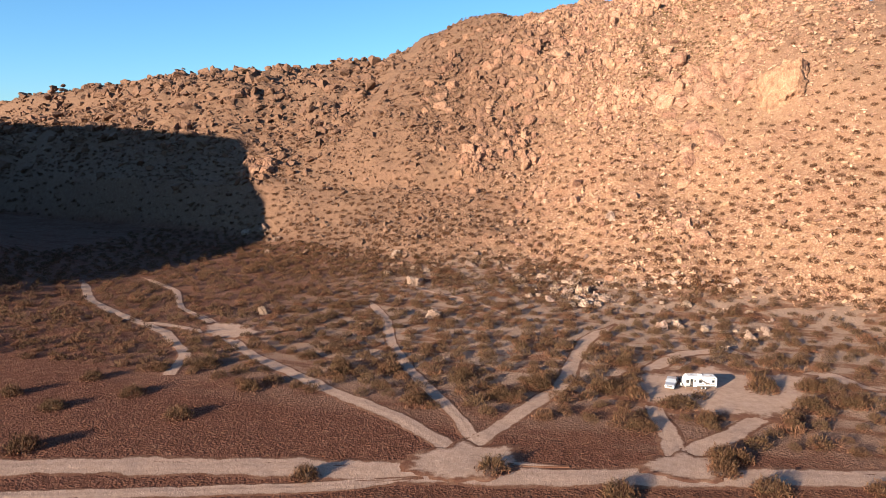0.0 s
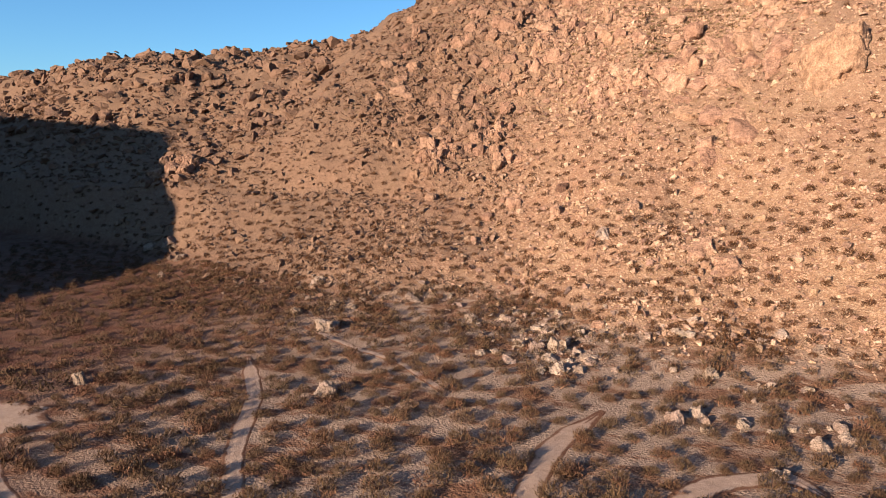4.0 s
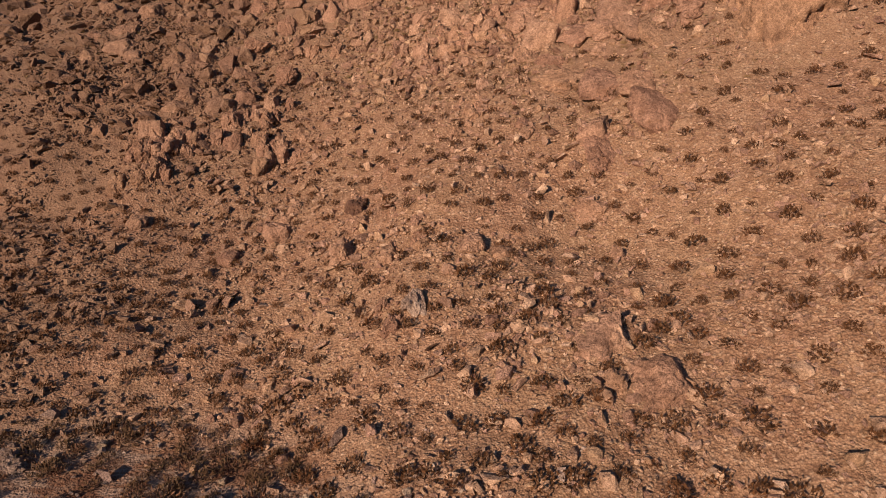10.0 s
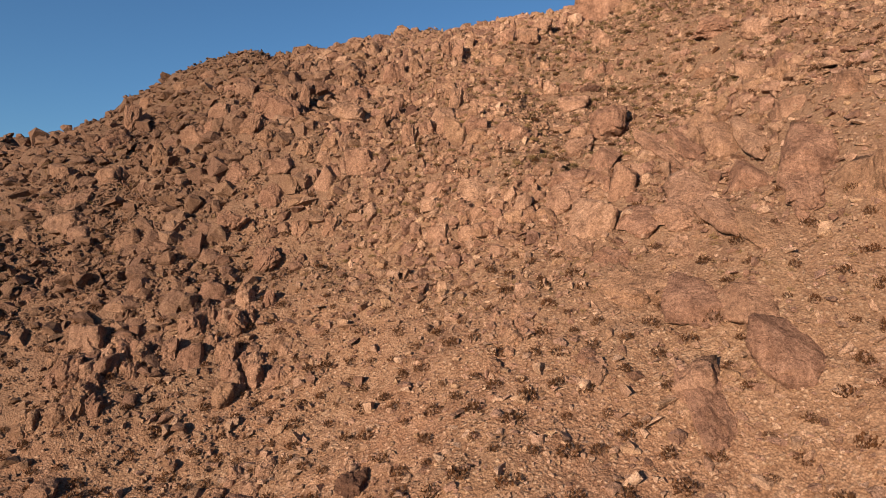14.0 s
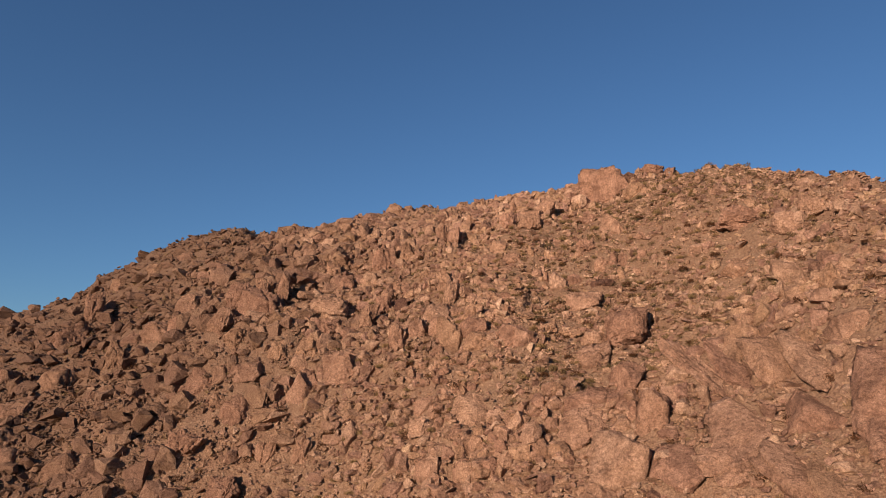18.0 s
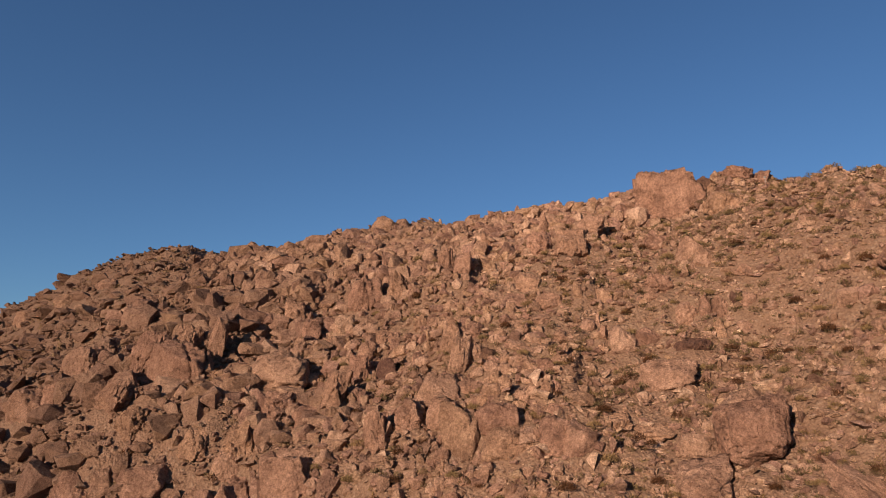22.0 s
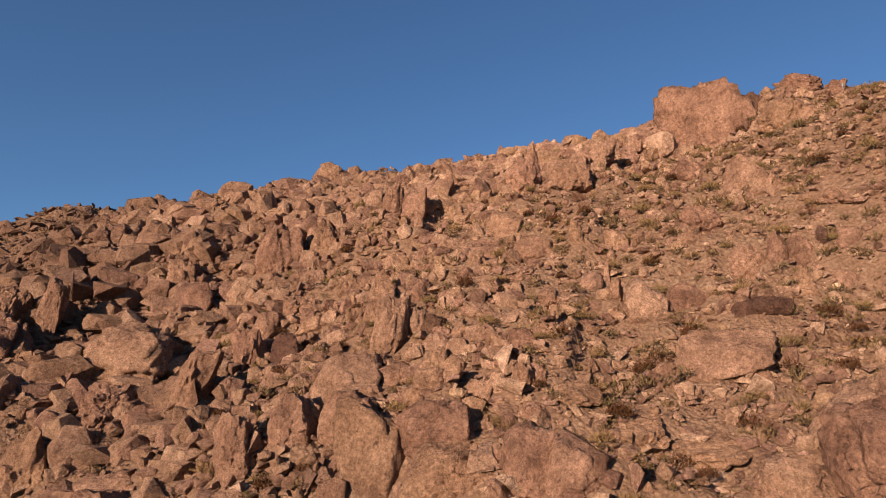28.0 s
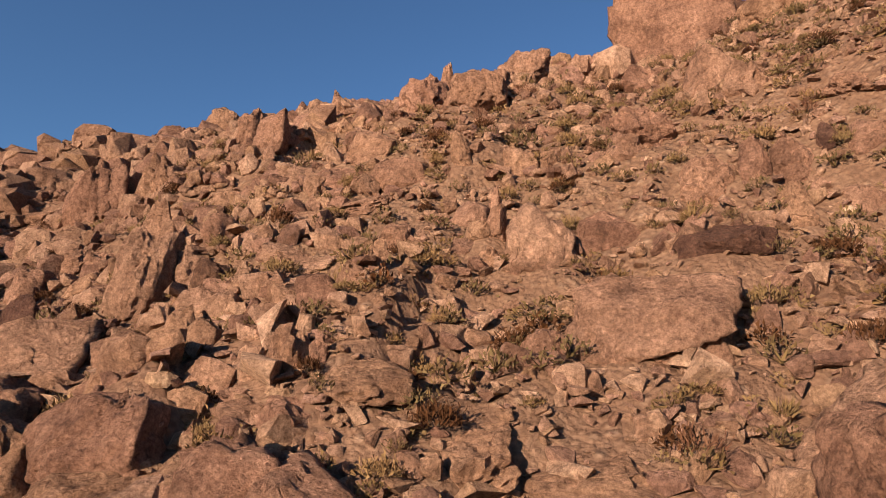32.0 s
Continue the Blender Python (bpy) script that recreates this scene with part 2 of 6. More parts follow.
def granite(name, light, mid, dark, per_piece='island'):
    """Weathered granite: warm varnish in streaks, pale where it broke, joints open and dark."""
    mat, nt, bsdf = shader(name)
    pos = place_of(nt)
    big = noise_fac(nt, pos, 0.35, 4)
    fine = noise_fac(nt, pos, 2.6, 6, 0.75)
    streak = noise_fac(nt, pos, 0.9, 4, 0.65, (1.0, 1.0, 0.22))
    col = ramp(nt, big, ((0.32, dark), (0.5, mid), (0.68, light)))
    col = blend(nt, 0.3, col, ramp(nt, streak, ((0.36, dark), (0.5, mid), (0.62, light))))
    col = blend(nt, 0.8, col, ramp(nt, fine, ((0.32, (0.22, 0.19, 0.18)), (0.5, (0.5, 0.49, 0.48)), (0.68, (0.78, 0.78, 0.78)))), 'OVERLAY')
    if per_piece == 'island':
        rnd = nt.nodes.new("ShaderNodeNewGeometry").outputs["Random Per Island"]
    else:
        rnd = nt.nodes.new("ShaderNodeObjectInfo").outputs["Random"]
    if per_piece == 'island':
        hues = ((0.0, (0.28, 0.24, 0.24)), (0.22, (0.46, 0.40, 0.42)), (0.45, (0.53, 0.51, 0.44)), (0.65, (0.50, 0.46, 0.46)), (0.9, (0.62, 0.61, 0.58)), (1.0, (0.74, 0.74, 0.74)))
    else:
        hues = ((0.0, (0.42, 0.37, 0.36)), (0.15, (0.50, 0.45, 0.44)), (0.45, (0.56, 0.54, 0.48)), (0.65, (0.53, 0.49, 0.48)), (0.9, (0.62, 0.61, 0.58)), (1.0, (0.70, 0.70, 0.69)))
    col = blend(nt, 0.85, col, ramp(nt, rnd, hues), 'OVERLAY')
    if per_piece:                                         # dark desert varnish, heaviest on the western crags, where it also paints in shade
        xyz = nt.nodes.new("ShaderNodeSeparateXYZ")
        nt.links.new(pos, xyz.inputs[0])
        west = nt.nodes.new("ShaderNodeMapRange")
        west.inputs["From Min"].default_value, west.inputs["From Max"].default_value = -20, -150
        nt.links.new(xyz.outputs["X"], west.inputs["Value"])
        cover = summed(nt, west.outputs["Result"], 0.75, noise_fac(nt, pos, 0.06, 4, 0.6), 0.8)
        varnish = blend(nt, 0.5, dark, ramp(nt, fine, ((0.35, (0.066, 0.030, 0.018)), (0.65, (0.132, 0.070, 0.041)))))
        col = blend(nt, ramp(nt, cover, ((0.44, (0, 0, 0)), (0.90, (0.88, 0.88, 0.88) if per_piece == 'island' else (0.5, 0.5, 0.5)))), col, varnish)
    bsdf.inputs["Roughness"].default_value = 0.92
    bsdf.inputs["Specular IOR Level"].default_value = 0.15
    warp = nt.nodes.new("ShaderNodeVectorMath")
    warp.operation = 'MULTIPLY_ADD'
    wob = add_node(nt, "ShaderNodeTexNoise", Scale=0.8, Detail=3.0)
    nt.links.new(pos, wob.inputs["Vector"])
    nt.links.new(wob.outputs["Color"], warp.inputs[0])
    warp.inputs[1].default_value = (1.2, 1.2, 1.2)
    nt.links.new(pos, warp.inputs[2])
    joint = ramp(nt, voronoi(nt, warp.outputs[0], 0.55, 'DISTANCE_TO_EDGE').outputs["Distance"], ((0.0, (0, 0, 0)), (0.03, (1, 1, 1))))
    some = ramp(nt, noise_fac(nt, pos, 0.5, 3), ((0.58, (0, 0, 0)), (0.64, (1, 1, 1))))
    joint = blend(nt, some, (1.0, 1.0, 1.0), joint)
    grain = noise_fac(nt, pos, 7.0, 5, 0.8)
    col = blend(nt, 0.7, col, ramp(nt, grain, ((0.34, (0.22, 0.21, 0.20)), (0.52, (0.53, 0.53, 0.53)), (0.68, (0.78, 0.78, 0.78)))), 'OVERLAY')
    joint_tone = blend(nt, 1.0, col, (0.42, 0.38, 0.36), 'MULTIPLY')          # the open joints are darker than the faces
    col = blend(nt, joint, joint_tone, col)
    nt.links.new(col, bsdf.inputs["Base Color"])
    planes = voronoi(nt, warp.outputs[0], 0.9).outputs["Distance"]
    relief = summed(nt, noise_fac(nt, pos, 1.0, 9, 0.72), 1.0, joint, 0.12)
    relief = summed(nt, relief, 1.0, planes, 0.35)
    relief = summed(nt, relief, 1.0, noise_fac(nt, pos, 4.5, 6, 0.8), 0.3)
    bumped(nt, bsdf, relief, 0.8 if per_piece == 'island' else 1.0, 1.0)
    return mat


ROCK = granite("hillside_granite", (0.413, 0.261, 0.178), (0.306, 0.182, 0.120), (0.174, 0.097, 0.064))
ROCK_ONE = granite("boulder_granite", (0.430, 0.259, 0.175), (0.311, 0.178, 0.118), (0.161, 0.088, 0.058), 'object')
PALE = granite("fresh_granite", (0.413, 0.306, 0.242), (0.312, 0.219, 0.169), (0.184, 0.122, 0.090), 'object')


def red_soil(nt, pos):
    """Reddish desert soil with golden litter under the brush."""
    mid = noise_fac(nt, pos, 0.5, 5, 0.65)
    col = ramp(nt, mid, ((0.3, (0.071, 0.027, 0.015)), (0.5, (0.105, 0.041, 0.024)), (0.7, (0.151, 0.069, 0.042))))
    return blend(nt, 0.7, col, ramp(nt, noise_fac(nt, pos, 2.2, 6, 0.7), ((0.34, (0.36, 0.34, 0.33)), (0.66, (0.62, 0.63, 0.63)))), 'OVERLAY')


def litter_soil(nt, pos):
    """Golden-brown grit and dry litter between the shrubs."""
    col = ramp(nt, noise_fac(nt, pos, 0.4, 6, 0.7), ((0.32, (0.101, 0.042, 0.024)), (0.5, (0.160, 0.074, 0.042)), (0.68, (0.239, 0.139, 0.086))))
    return blend(nt, 0.6, col, ramp(nt, noise_fac(nt, pos, 3.0, 5, 0.7), ((0.34, (0.38, 0.36, 0.35)), (0.66, (0.60, 0.61, 0.61)))), 'OVERLAY')


def earth():
    mat, nt, bsdf = shader("desert_earth")
    pos = place_of(nt)
    att = nt.nodes.new("ShaderNodeAttribute")
    att.attribute_name = "hillside"
    sep = nt.nodes.new("ShaderNodeSeparateColor")
    nt.links.new(att.outputs["Color"], sep.inputs["Color"])
    big = noise_fac(nt, pos, 0.045, 4)
    mid = noise_fac(nt, pos, 0.5, 5, 0.65)
    fine = noise_fac(nt, pos, 4.0, 5, 0.7)
    flat = red_soil(nt, pos)
    sandy = ramp(nt, fine, ((0.3, (0.221, 0.134, 0.091)), (0.7, (0.325, 0.213, 0.152))))
    patch = ramp(nt, noise_fac(nt, pos, 0.10, 6, 0.65, (0.6, 1.5, 1.0)), ((0.43, (0, 0, 0)), (0.51, (1, 1, 1))))
    bare = nt.nodes.new("ShaderNodeMath")
    bare.operation = 'MULTIPLY'
    nt.links.new(patch, bare.inputs[0])
    nt.links.new(sep.outputs["Green"], bare.inputs[1])
    flat = blend(nt, sep.outputs["Green"], flat, litter_soil(nt, pos))
    flat = blend(nt, bare.outputs[0], flat, sandy)
    slope = ramp(nt, mid, ((0.28, (0.166, 0.088, 0.055)), (0.5, (0.246, 0.143, 0.091)), (0.72, (0.339, 0.214, 0.146))))
    stones = voronoi(nt, pos, 1.5)
    pebble = voronoi(nt, pos, 3.6)
    tone = nt.nodes.new("ShaderNodeSeparateColor")
    nt.links.new(stones.outputs["Color"], tone.inputs["Color"])
    shape = ramp(nt, stones.outputs["Distance"], ((0.20, (1, 1, 1)), (0.42, (0, 0, 0))))
    some = ramp(nt, tone.outputs["Red"], ((0.30, (0, 0, 0)), (0.40, (1, 1, 1))))
    is_stone = blend(nt, 1.0, shape, some, 'MULTIPLY')
    slope = blend(nt, is_stone, slope, ramp(nt, tone.outputs["Green"], ((0.0, (0.194, 0.117, 0.076)), (1.0, (0.469, 0.324, 0.230)))))
    slope = blend(nt, 0.75, slope, ramp(nt, pebble.outputs["Distance"], ((0.10, (0.66, 0.65, 0.64)), (0.40, (0.51, 0.50, 0.49)), (0.65, (0.30, 0.28, 0.27)))), 'OVERLAY')
    slope = blend(nt, 0.7, slope, ramp(nt, big, ((0.35, (0.50, 0.44, 0.41)), (0.62, (0.53, 0.51, 0.46)))), 'OVERLAY')
    litter = ramp(nt, fine, ((0.3, (0.089, 0.050, 0.033)), (0.7, (0.210, 0.129, 0.085))))     # weathered grit between the crags, darkened to put shade into the gaps
    gap_shade = nt.nodes.new("ShaderNodeMath")
    gap_shade.operation = 'MULTIPLY'
    gap_shade.inputs[1].default_value = 0.55
    nt.links.new(sep.outputs["Blue"], gap_shade.inputs[0])
    slope = blend(nt, gap_shade.outputs[0], slope, litter)
    xyz = nt.nodes.new("ShaderNodeSeparateXYZ")           # browner, iron-stained soil towards the western end, with shade painted in
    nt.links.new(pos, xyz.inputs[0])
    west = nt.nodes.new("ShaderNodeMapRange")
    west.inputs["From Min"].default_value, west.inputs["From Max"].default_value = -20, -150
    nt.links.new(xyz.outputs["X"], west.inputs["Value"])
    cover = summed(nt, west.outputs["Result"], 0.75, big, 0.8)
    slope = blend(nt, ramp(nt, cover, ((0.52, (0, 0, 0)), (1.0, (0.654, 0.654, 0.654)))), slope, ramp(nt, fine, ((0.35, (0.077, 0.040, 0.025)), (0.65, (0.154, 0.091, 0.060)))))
    col = blend(nt, sep.outputs["Red"], flat, slope)
    nt.links.new(col, bsdf.inputs["Base Color"])
    bsdf.inputs["Roughness"].default_value = 0.95
    bsdf.inputs["Specular IOR Level"].default_value = 0.1
    hump = ramp(nt, stones.outputs["Distance"], ((0.05, (1, 1, 1)), (0.55, (0, 0, 0))))
    lumps = summed(nt, hump, 0.55, noise_fac(nt, pos, 1.1, 8, 0.75), 1.0)
    bumped(nt, bsdf, summed(nt, lumps, 1.0, pebble.outputs["Distance"], -0.40), 0.42, 0.85)
    return mat


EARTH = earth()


# ---------------------------------------------------------------- ground: one sheet to the horizon
def mesh_of(name, verts, faces, material, smooth=False):
    """A mesh from arrays; faces all have the same number of corners."""
    me = bpy.data.meshes.new(name)
    verts, faces = np.asarray(verts, np.float32), np.asarray(faces, np.int32)
    n, k = faces.shape
    me.vertices.add(len(verts))
    me.vertices.foreach_set("co", verts.ravel())
    me.loops.add(n * k)
    me.loops.foreach_set("vertex_index", faces.ravel())
    me.polygons.add(n)
    me.polygons.foreach_set("loop_start", np.arange(0, n * k, k, dtype=np.int32))
    me.polygons.foreach_set("use_smooth", np.full(n, smooth))
    me.update(calc_edges=True)
    me.validate()
    if material:
        me.materials.append(material)
    return me


def spaced(stops):
    """Coordinates with the given spacing between stops."""
    out = []
    for (a, step), (b, _) in zip(stops, stops[1:]):
        out.extend(np.arange(a, b, step))
    return np.array(out + [stops[-1][0]])


def build_ground():
    gx = spaced(((-4500, 500), (-1500, 100), (-700, 25), (-400, 3.2), (-230, 2.0), (-130, 0.9), (-70, 0.55), (30, 0.9), (60, 2.5), (140, 10), (400, 60), (1000, 500), (4500, 1)))
    gy = spaced(((-4500, 500), (-1000, 80), (-120, 10), (60, 2.0), (200, 0.9), (335, 0.55), (425, 0.9), (440, 4), (520, 20), (900, 100), (1500, 500), (4500, 1)))
    X, Y = np.meshgrid(gx, gy)
    Z = height(X, Y)
    nx, ny = len(gx), len(gy)
    idx = np.arange(nx * ny).reshape(ny, nx)
    faces = np.stack([idx[:-1, :-1], idx[:-1, 1:], idx[1:, 1:], idx[1:, :-1]], -1).reshape(-1, 4)
    me = mesh_of("ground", np.stack([X, Y, Z], -1).reshape(-1, 3), faces, EARTH, True)
    hill = base_height(X, Y)[1].ravel()
    att = me.color_attributes.new("hillside", 'FLOAT_COLOR', 'POINT')
    open_sand = np.clip((Y.ravel() - 112) / 40, 0, 1) * np.clip((X.ravel() + 140) / 75, 0.12, 1)
    att.data.foreach_set("color", np.stack([hill, open_sand, np.clip((Z.ravel() - 40) / 40, 0, 1) * hill, hill], 1).astype(np.float32).ravel())
    tagged(new("ground", me), "reddish desert earth rising into a stony tan hillside", "ground", kind="structure")


build_ground()


# ---------------------------------------------------------------- stones
BALLS = {}


def ball(level):
    """Corners and triangles of a round mesh."""
    if level not in BALLS:
        bm = bmesh.new()
        bmesh.ops.create_icosphere(bm, subdivisions=level, radius=1.0)
        v = np.array([p.co[:] for p in bm.verts])
        f = np.array([[p.index for p in q.verts] for q in bm.faces])
        bm.free()
        BALLS[level] = (v, f)
    return BALLS[level]


def lump_noise(p, size, seed):
    return (soft_noise(p[:, 0] + 7, p[:, 1] + 3 * p[:, 2], size, seed) + soft_noise(p[:, 1] - 5, p[:, 2] + 2 * p[:, 0], size, seed + 1)
            + soft_noise(p[:, 2] + 9, p[:, 0] - 2 * p[:, 1], size, seed + 2)) / 3


def stone_shape(rng, level, kind):
    """A broken granite block about 1 m in radius: flat breaks on several sides, edges worn by kind."""
    v, f = ball(level)
    d = v / np.linalg.norm(v, axis=1)[:, None]
    count = {'a': 9, 'r': 12, 's': 9, 't': 8, 'd': 10}[kind]
    n = rng.normal(size=(count, 3))
    n /= np.linalg.norm(n, axis=1)[:, None]
    box = np.array([(1, 0, 0), (-1, 0, 0), (0, 1, 0), (0, -1, 0), (0, 0, 1), (0, 0, -1)], float) + rng.normal(scale=0.16, size=(6, 3))
    box /= np.linalg.norm(box, axis=1)[:, None]
    n = np.vstack([n, box])
    off = np.concatenate([rng.uniform(0.56, 1.12, count), rng.uniform(0.78, 1.12, 6) if kind in 'ar' else rng.uniform(0.76, 1.0, 6)])
    hard = {'a': 60, 'r': 34, 's': 44, 't': 44, 'd': 22}[kind]
    push = np.maximum(d @ n.T, 1e-3) / off[None, :]
    r = (push ** hard).sum(1) ** (-1.0 / hard)
    if level >= 3:
        seed = int(rng.integers(1, 9000))
        r = r * (1 + 0.09 * lump_noise(d, 0.6, seed) + 0.075 * lump_noise(d, 0.24, seed + 9) + 0.045 * lump_noise(d, 0.1, seed + 19))
        if kind in 'rad':                                # a joint or two, weathered open
            turn = rng.uniform(0, np.pi)
            for k in range(4 if level > 4 else 3 if level > 3 else 1):
                a = turn + (np.pi / 2 if k == 1 else 0) + rng.uniform(-0.25, 0.25)
                m = np.array((math.cos(a), math.sin(a), rng.uniform(-0.5, 0.5)))
                m /= np.linalg.norm(m)
                g = (d @ m - rng.uniform(-0.6, 0.6)) + 0.10 * lump_noise(d, 0.4, seed + 30 + k)
                r = r * (1 - rng.uniform(0.08, 0.2) * np.exp(-(g / 0.036) ** 2) + rng.uniform(-0.05, 0.05) * (g > 0))
    p = d * r[:, None]
    if kind in 'rad':                                    # leans back into the hill, narrower at the top
        up = np.clip((p[:, 2] + 0.7) / 1.7, 0, 1.2)
        p[:, 0] = p[:, 0] * (1.08 - rng.uniform(0.05, 0.4) * up) + rng.uniform(-0.3, 0.3) * up
        p[:, 1] = p[:, 1] * (1.05 - rng.uniform(0.0, 0.25) * up) + rng.uniform(0.15, 0.6) * up
    if kind == 't':
        taper = np.clip((p[:, 2] + 1) / 2, 0, 1)
        p[:, 0] *= 1.0 - 0.45 * taper
        p[:, 1] *= 1.0 - 0.40 * taper
        p[:, 0] += 0.25 * rng.uniform(-1, 1) * taper ** 2
    if kind == 's':
        p[:, 2] = np.where(p[:, 2] > 0, p[:, 2] * 0.75, p[:, 2])
    return p, f


def crag_shape(rng, level, kind):
    """A granite rock in a box of -1..1: flat breaks, chipped edges, joints with one side set back."""
    v, f = ball(level)
    d = v / np.linalg.norm(v, axis=1)[:, None]
    count, hard, low = {'a': (14, 90, 0.70), 'r': (13, 30, 0.79), 'R': (8, 55, 0.84), 't': (10, 60, 0.72), 's': (10, 70, 0.66), 'd': (12, 60, 0.62), 'p': (12, 80, 0.60)}[kind]
    n = rng.normal(size=(count, 3))
    n[:, 1] -= 0.5
    n /= np.linalg.norm(n, axis=1)[:, None]
    box = np.array([(1, 0, 0), (-1, 0, 0), (0, 1, 0), (0, -1, 0), (0, 0, 1), (0, 0, -1)], float) + rng.normal(scale=0.20, size=(6, 3))
    box /= np.linalg.norm(box, axis=1)[:, None]
    n = np.vstack([n, box])
    off = np.concatenate([rng.uniform(low, 1.05, count), rng.uniform(0.80, 1.0, 6)])
    push = np.maximum(d @ n.T, 1e-3) / off[None, :]
    r = (push ** hard).sum(1) ** (-1.0 / hard)
    seed = int(rng.integers(1, 9000))
    if level >= 3:
        joints = rng.normal(size=3)
        joints[2] *= 0.35
        joints /= np.linalg.norm(joints)
        other = np.cross(joints, (0.2, 0.1, 1.0))
        other /= np.linalg.norm(other)
        for k in range({3: 2, 4: 4, 5: 6}[level]):
            m = (joints if k % 3 != 2 else other) + rng.normal(scale=0.12, size=3)
            m /= np.linalg.norm(m)
            g = d @ m - rng.uniform(-0.7, 0.7) + 0.07 * lump_noise(d, 0.5, seed + 30 + k)
            side = 1 / (1 + np.exp(-g / 0.012))
            r = r * (1 - rng.uniform(0.0, 0.12) * side - rng.uniform(0.05, 0.16) * np.exp(-(g / 0.022) ** 2))
        worn = 0.5 if kind in 'rRt' else 1.0
        for flakes, deep in ((26, 0.055), (90, 0.03)):   # flakes broken off the faces
            c = rng.normal(size=(flakes, 3))
            c /= np.linalg.norm(c, axis=1)[:, None]
            near = np.argmax((d + 0.10 * np.stack([lump_noise(d, 0.3, seed + 41), lump_noise(d, 0.3, seed + 51), lump_noise(d, 0.3, seed + 61)], 1)) @ c.T, axis=1)
            tilt = rng.normal(scale=1.3 * deep, size=(flakes, 3))
            r = r * (1 + worn * (rng.uniform(-deep, deep, flakes)[near] + ((d - c[near]) * tilt[near]).sum(1) * 3))
        r = r * (1 + 0.07 * lump_noise(d, 0.7, seed) - worn * 0.09 * np.abs(lump_noise(d, 0.33, seed + 9)) - 0.07 * np.abs(lump_noise(d, 0.15, seed + 19)) + 0.03 * lump_noise(d, 0.06, seed + 25))
    p = d * r[:, None]
    lo, hi = p.min(0), p.max(0)
    p = 2 * (p - lo) / (hi - lo) - 1
    up = np.clip((p[:, 2] + 1) / 2, 0, 1)
    slim = {'t': 0.36, 'a': 0.22, 'r': 0.15, 'R': 0.06, 's': 0.05, 'd': 0.12, 'p': 0.15}[kind] * rng.uniform(0.6, 1.3)
    p[:, 0] = p[:, 0] * (1 - slim * up) + rng.uniform(-0.1, 0.45 if kind == 't' else 0.2) * slim * up ** 1.5
    p[:, 1] = p[:, 1] * (1 - 0.5 * slim * up) + (0.3 if kind in 'ar' else 0.12) * up
    return p, f


def block(rng, points=17, power=3.6):
    """An angular broken stone, between a worn box and a wedge: the hull of scattered points."""
    bm = bmesh.new()
    d = rng.normal(size=(points, 3))
    d /= np.linalg.norm(d, axis=1)[:, None]
    d /= ((np.abs(d) ** power).sum(1) ** (1 / power))[:, None]
    d *= np.array([1.0, rng.uniform(0.55, 0.95), rng.uniform(0.42, 0.85)]) * 0.88
    d[:, 0] += 0.3 * rng.uniform(-1, 1) * d[:, 2]
    d[:, 1] *= 1 + 0.35 * rng.uniform(-1, 1) * d[:, 0]
    for p in d:
        bm.verts.new(p)
    got = bmesh.ops.convex_hull(bm, input=bm.verts)
    bmesh.ops.delete(bm, geom=list({g for g in got["geom_interior"] + got["geom_unused"] if isinstance(g, bmesh.types.BMVert)}), context='VERTS')
    bm.verts.index_update()
    v = np.array([p.co[:] for p in bm.verts])
    f = np.array([[p.index for p in q.verts] for q in bm.faces])
    bm.free()
    return v, f


BOULDER_TALE = {
    'a': ("angular {0} granite boulder with sharp broken faces", "boulder"),
    'r': ("rounded weathered {0} granite boulder with open joints", "boulder"),
    's': ("flat {0} granite slab lying on the stony slope", "rock slab"),
    't': ("tall upright {0} granite pinnacle on the rocky slope", "rock pinnacle"),
    'd': ("dark varnished rounded granite boulder on the slope", "boulder"),
}
STONE_RNG = np.random.default_rng(7)
GROUPS = []
TAKEN = []                                               # where single boulders stand: x, y, radius


